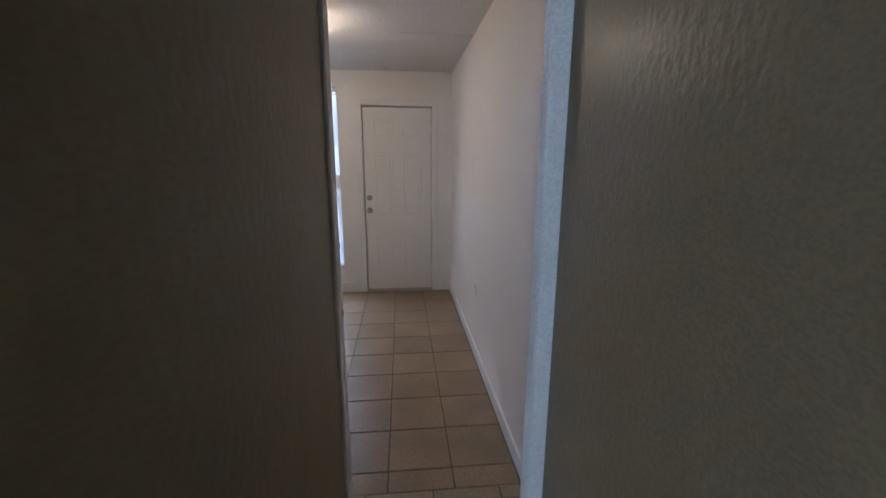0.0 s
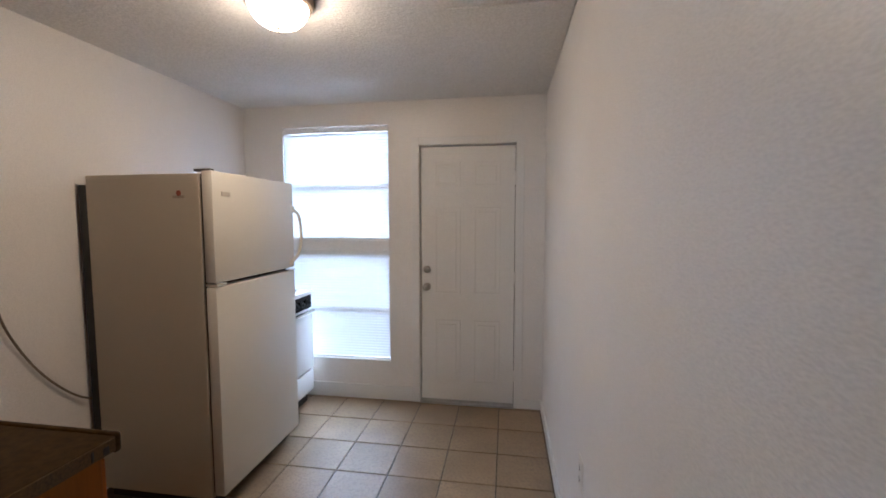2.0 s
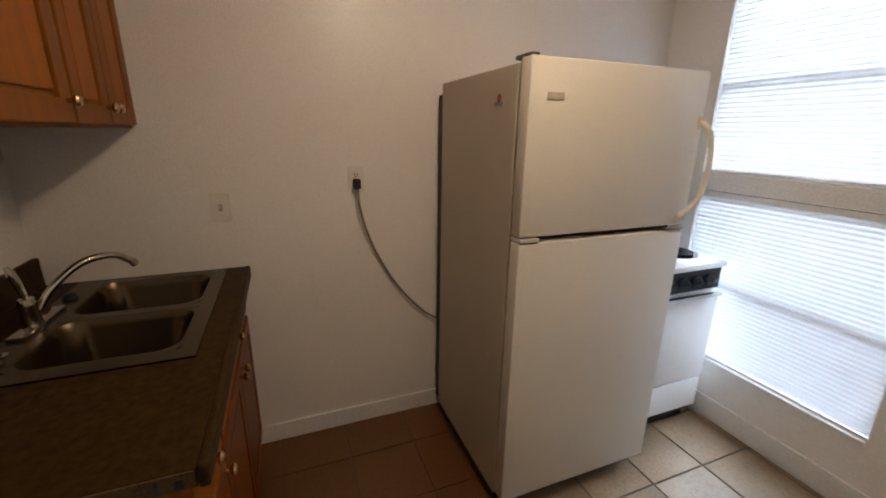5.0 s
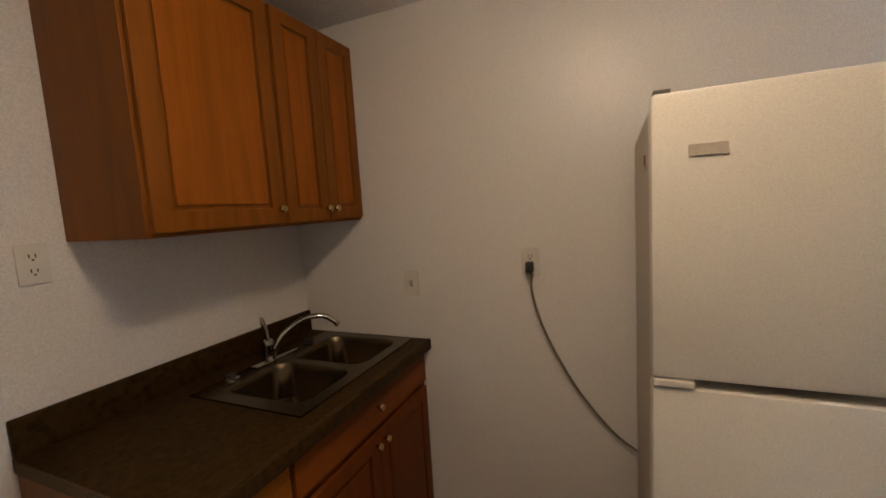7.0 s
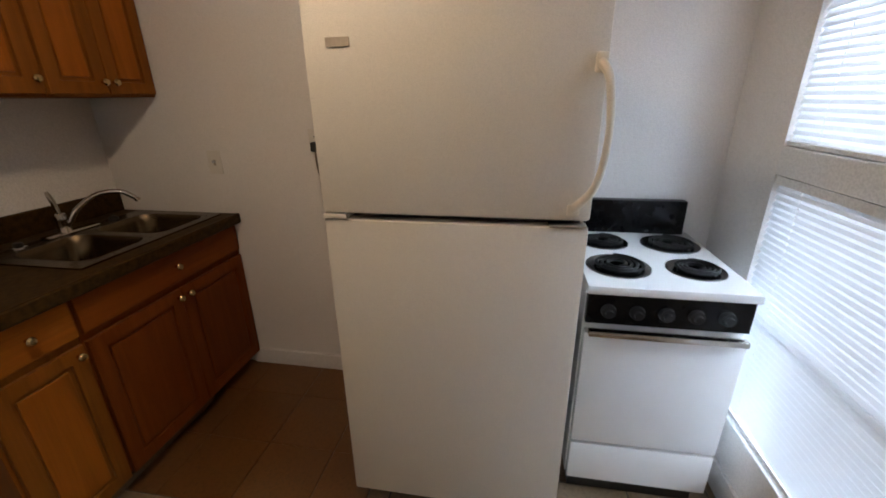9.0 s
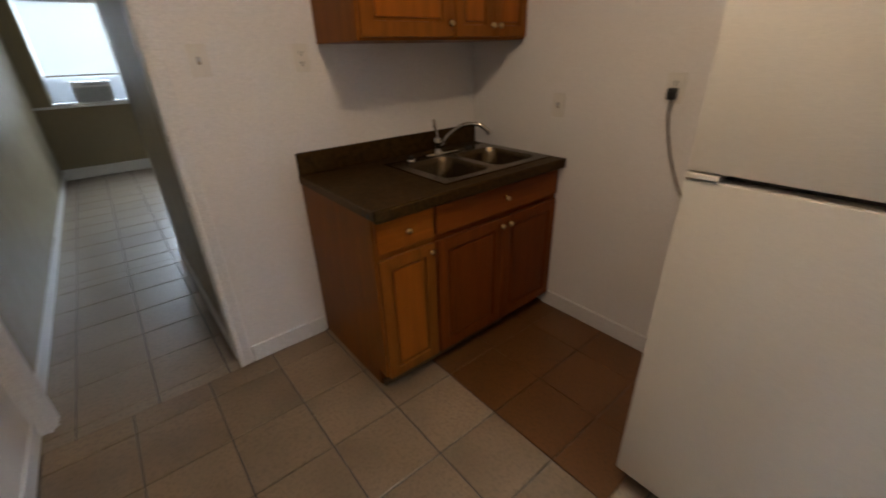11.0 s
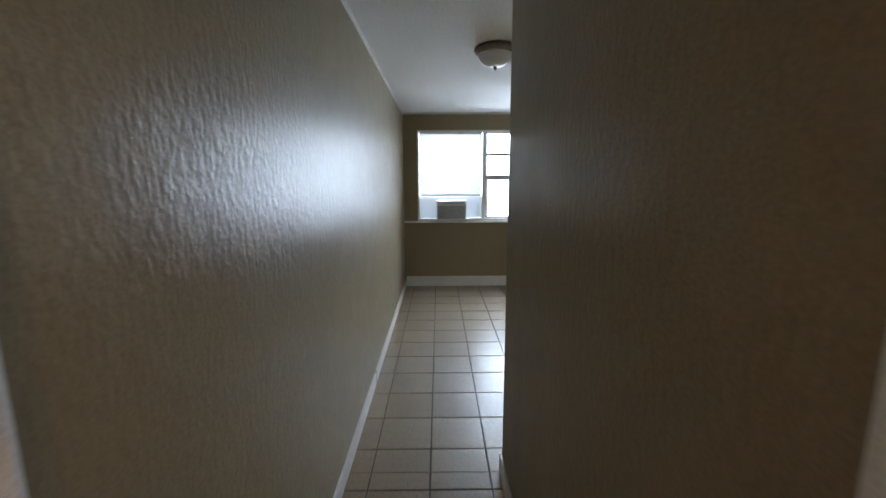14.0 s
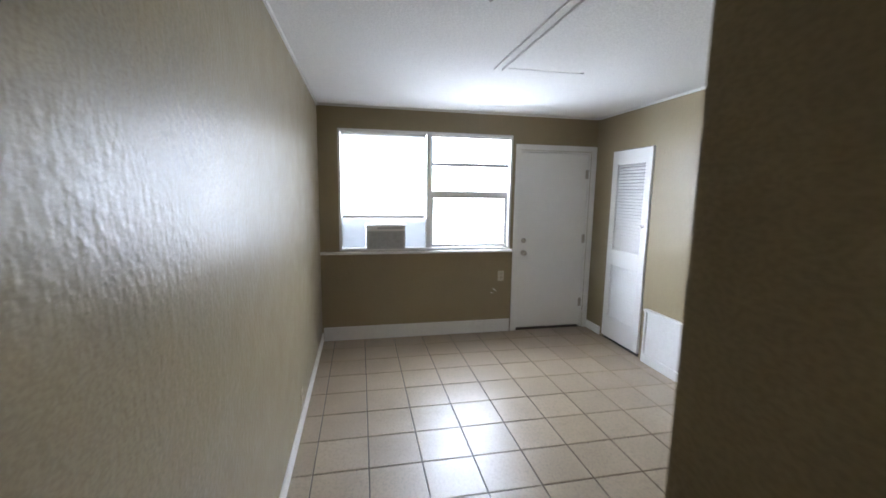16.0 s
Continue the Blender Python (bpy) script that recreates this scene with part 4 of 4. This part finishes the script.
cabinet_door(u2, "door", -1.352, -1.115, UB + 0.012, UT - 0.012, UF, 0.05, (-1.33, UB + 0.06))
cabinet_door(u2, "door", WEST + 0.010, -1.358, UB + 0.012, UT - 0.012, UF, 0.05, (-1.38, UB + 0.06))


# ---------- outlets, switches, cord ----------
def wall_plate(x, y, z, face, kind, label, cover=None):
    """face: the axis and sign that the plate looks to."""
    ob = thing("switch_plate" if kind == "switch" else "outlet", (x, y, z), label, "switch" if kind == "switch" else "outlet")
    ax, sg = face

    def put(name, a0, a1, h0, h1, t0, t1, mat, bev=0.0, parent=None, lab=""):
        if ax == "x":
            r = (x + min(t0 * sg, t1 * sg), x + max(t0 * sg, t1 * sg), y + a0, y + a1, z + h0, z + h1)
        else:
            r = (x + a0, x + a1, y + min(t0 * sg, t1 * sg), y + max(t0 * sg, t1 * sg), z + h0, z + h1)
        return part(name, boxes(r, bevel=bev), mat, parent or ob, lab)
    pl = put("plate", -0.036, 0.036, -0.058, 0.058, 0, 0.0062, cover or PLATE, 0.002)
    if kind == "switch":
        put("toggle_slot", -0.007, 0.007, -0.014, 0.014, 0.006, 0.007, BADGE, 0, pl)
        put("toggle", -0.005, 0.005, -0.002, 0.012, 0.007, 0.02, BROWN_GREY, 0.002, pl, "grimy toggle")
    else:
        for c in (-0.021, 0.021):
            s = put("socket", -0.017, 0.017, c - 0.015, c + 0.015, 0.006, 0.008, cover or PLATE, 0.003, pl)
            for a in (-0.008, 0.006):
                put("slot", a, a + 0.003, c - 0.003, c + 0.008, 0.008, 0.009, DARK, 0, s)
            put("ground_hole", -0.003, 0.003, c - 0.011, c - 0.006, 0.008, 0.009, DARK, 0, s)
    return ob


wall_plate(-0.125, PART_N, 1.440, ("y", 1), "switch", "ivory light switch with grimy toggle")
wall_plate(-0.538, PART_N, 1.438, ("y", 1), "outlet", "ivory double outlet beside wall cabinet")
wall_plate(WEST, 2.793, 1.183, ("x", 1), "switch", "ivory switch plate above the sink")
wall_plate(WEST, 3.35, 1.285, ("x", 1), "outlet", "ivory outlet with refrigerator plug")
wall_plate(EAST, 3.50, 0.53, ("x", -1), "outlet", "white painted outlet low on kitchen wall")
wall_plate(EAST, -1.855, 0.19, ("x", -1), "outlet", "tan painted outlet above baseboard", TAN_PLATE)
wall_plate(-1.10, SOUTH, 0.65, ("y", 1), "outlet", "tan wall outlet under the window ledge", TAN_PLATE)

def scuff(x, z, length, tilt):
    """A short pale scrape in the paint of the front wall."""
    bm = bmesh.new()
    n = 7
    rim = []
    for sign in (1, -1):
        for k in range(n):
            u = (k / (n - 1) - 0.5) * sign
            rim.append((u * length, sign * 0.006 * math.cos(math.pi * u) ** 0.7 * (1 + 0.3 * math.sin(9 * u))))
    c, q = math.cos(tilt), math.sin(tilt)
    front, back = ([bm.verts.new((x + a * c - b * q, SOUTH + d, z + a * q + b * c)) for a, b in rim] for d in (0.0012, 0.0))
    bm.faces.new(front)
    for k in range(len(rim)):
        j = (k + 1) % len(rim)
        bm.faces.new((front[k], front[j], back[j], back[k]))
    return solid("wall_scuff", bm, PLATE, "pale scrape in tan wall paint", "mark", "structure")


scuff(-1.03, 0.49, 0.07, 0.7)
scuff(-1.0, 0.455, 0.035, 0.2)

cd = thing("power_cord", (WEST + 0.01, 3.36, 1.26), "grey refrigerator power cord hanging from outlet", "cord")
part("plug", boxes((WEST + 0.009, WEST + 0.045, 3.335, 3.366, 1.243, 1.288), bevel=0.007), DARK, cd, "black moulded plug", True)
line = curve_points([(WEST + 0.03, 3.352, 1.25), (WEST + 0.032, 3.36, 1.15), (WEST + 0.022, 3.41, 0.98), (WEST + 0.016, 3.52, 0.77), (WEST + 0.02, 3.66, 0.60), (WEST + 0.03, 3.785, 0.52)], 8)
part("wire", tube(bmesh.new(), line, 0.0052, 8), CORD, cd, "", True)

# ---------- floor tiles ----------
TILE_MESHES = {}


def tile_mesh(w, d, h, material, key):
    k = (round(w, 3), round(d, 3), key)
    if k not in TILE_MESHES:
        bm = bmesh.new()
        b = 0.0022
        lo = [bm.verts.new((x, y, -h)) for x, y in ((0, 0), (w, 0), (w, d), (0, d))]
        mid = [bm.verts.new((x, y, -b)) for x, y in ((0, 0), (w, 0), (w, d), (0, d))]
        hi = [bm.verts.new((x, y, 0)) for x, y in ((b, b), (w - b, b), (w - b, d - b), (b, d - b))]
        for p, q in ((lo, mid), (mid, hi)):
            for i in range(4):
                bm.faces.new((p[i], p[(i + 1) % 4], q[(i + 1) % 4], q[i]))
        bm.faces.new(hi)
        TILE_MESHES[k] = mesh_of("tile", bm, material)
    return TILE_MESHES[k]


def lay(x0, x1, y0, y1, ox, oy, px, py, material, key, gap=0.006):
    i0, i1 = math.floor((x0 - ox) / px), math.ceil((x1 - ox) / px)
    j0, j1 = math.floor((y0 - oy) / py), math.ceil((y1 - oy) / py)
    for i in range(i0, i1):
        for j in range(j0, j1):
            a, b = max(ox + i * px + gap / 2, x0), min(ox + (i + 1) * px - gap / 2, x1)
            c, d = max(oy + j * py + gap / 2, y0), min(oy + (j + 1) * py - gap / 2, y1)
            if b - a < 0.01 or d - c < 0.01:
                continue
            t = new("tile", tile_mesh(b - a, d - c, 0.006, material, key))
            t.parent = floor
            t.location = (a, c, random.uniform(-0.0007, 0.0))
            t.rotation_euler = (random.uniform(-0.0012, 0.0012), random.uniform(-0.0012, 0.0012), 0)


lay(HALL_W, EAST, HALL_S, PART_N + 0.010, 0.418, 0.238, 0.309, 0.309, TILE, "beige")
lay(L_WEST, EAST, SOUTH, HALL_S, 0.418, 0.238, 0.309, 0.309, TILE, "beige")
lay(-0.7255, EAST, PART_N + 0.012, NORTH, -0.103, 2.302, 0.3125, 0.309, KITCHEN_TILE, "warm")
lay(WEST, -0.7305, 3.763, NORTH, -0.103, 2.302, 0.3125, 0.309, KITCHEN_TILE, "warm")
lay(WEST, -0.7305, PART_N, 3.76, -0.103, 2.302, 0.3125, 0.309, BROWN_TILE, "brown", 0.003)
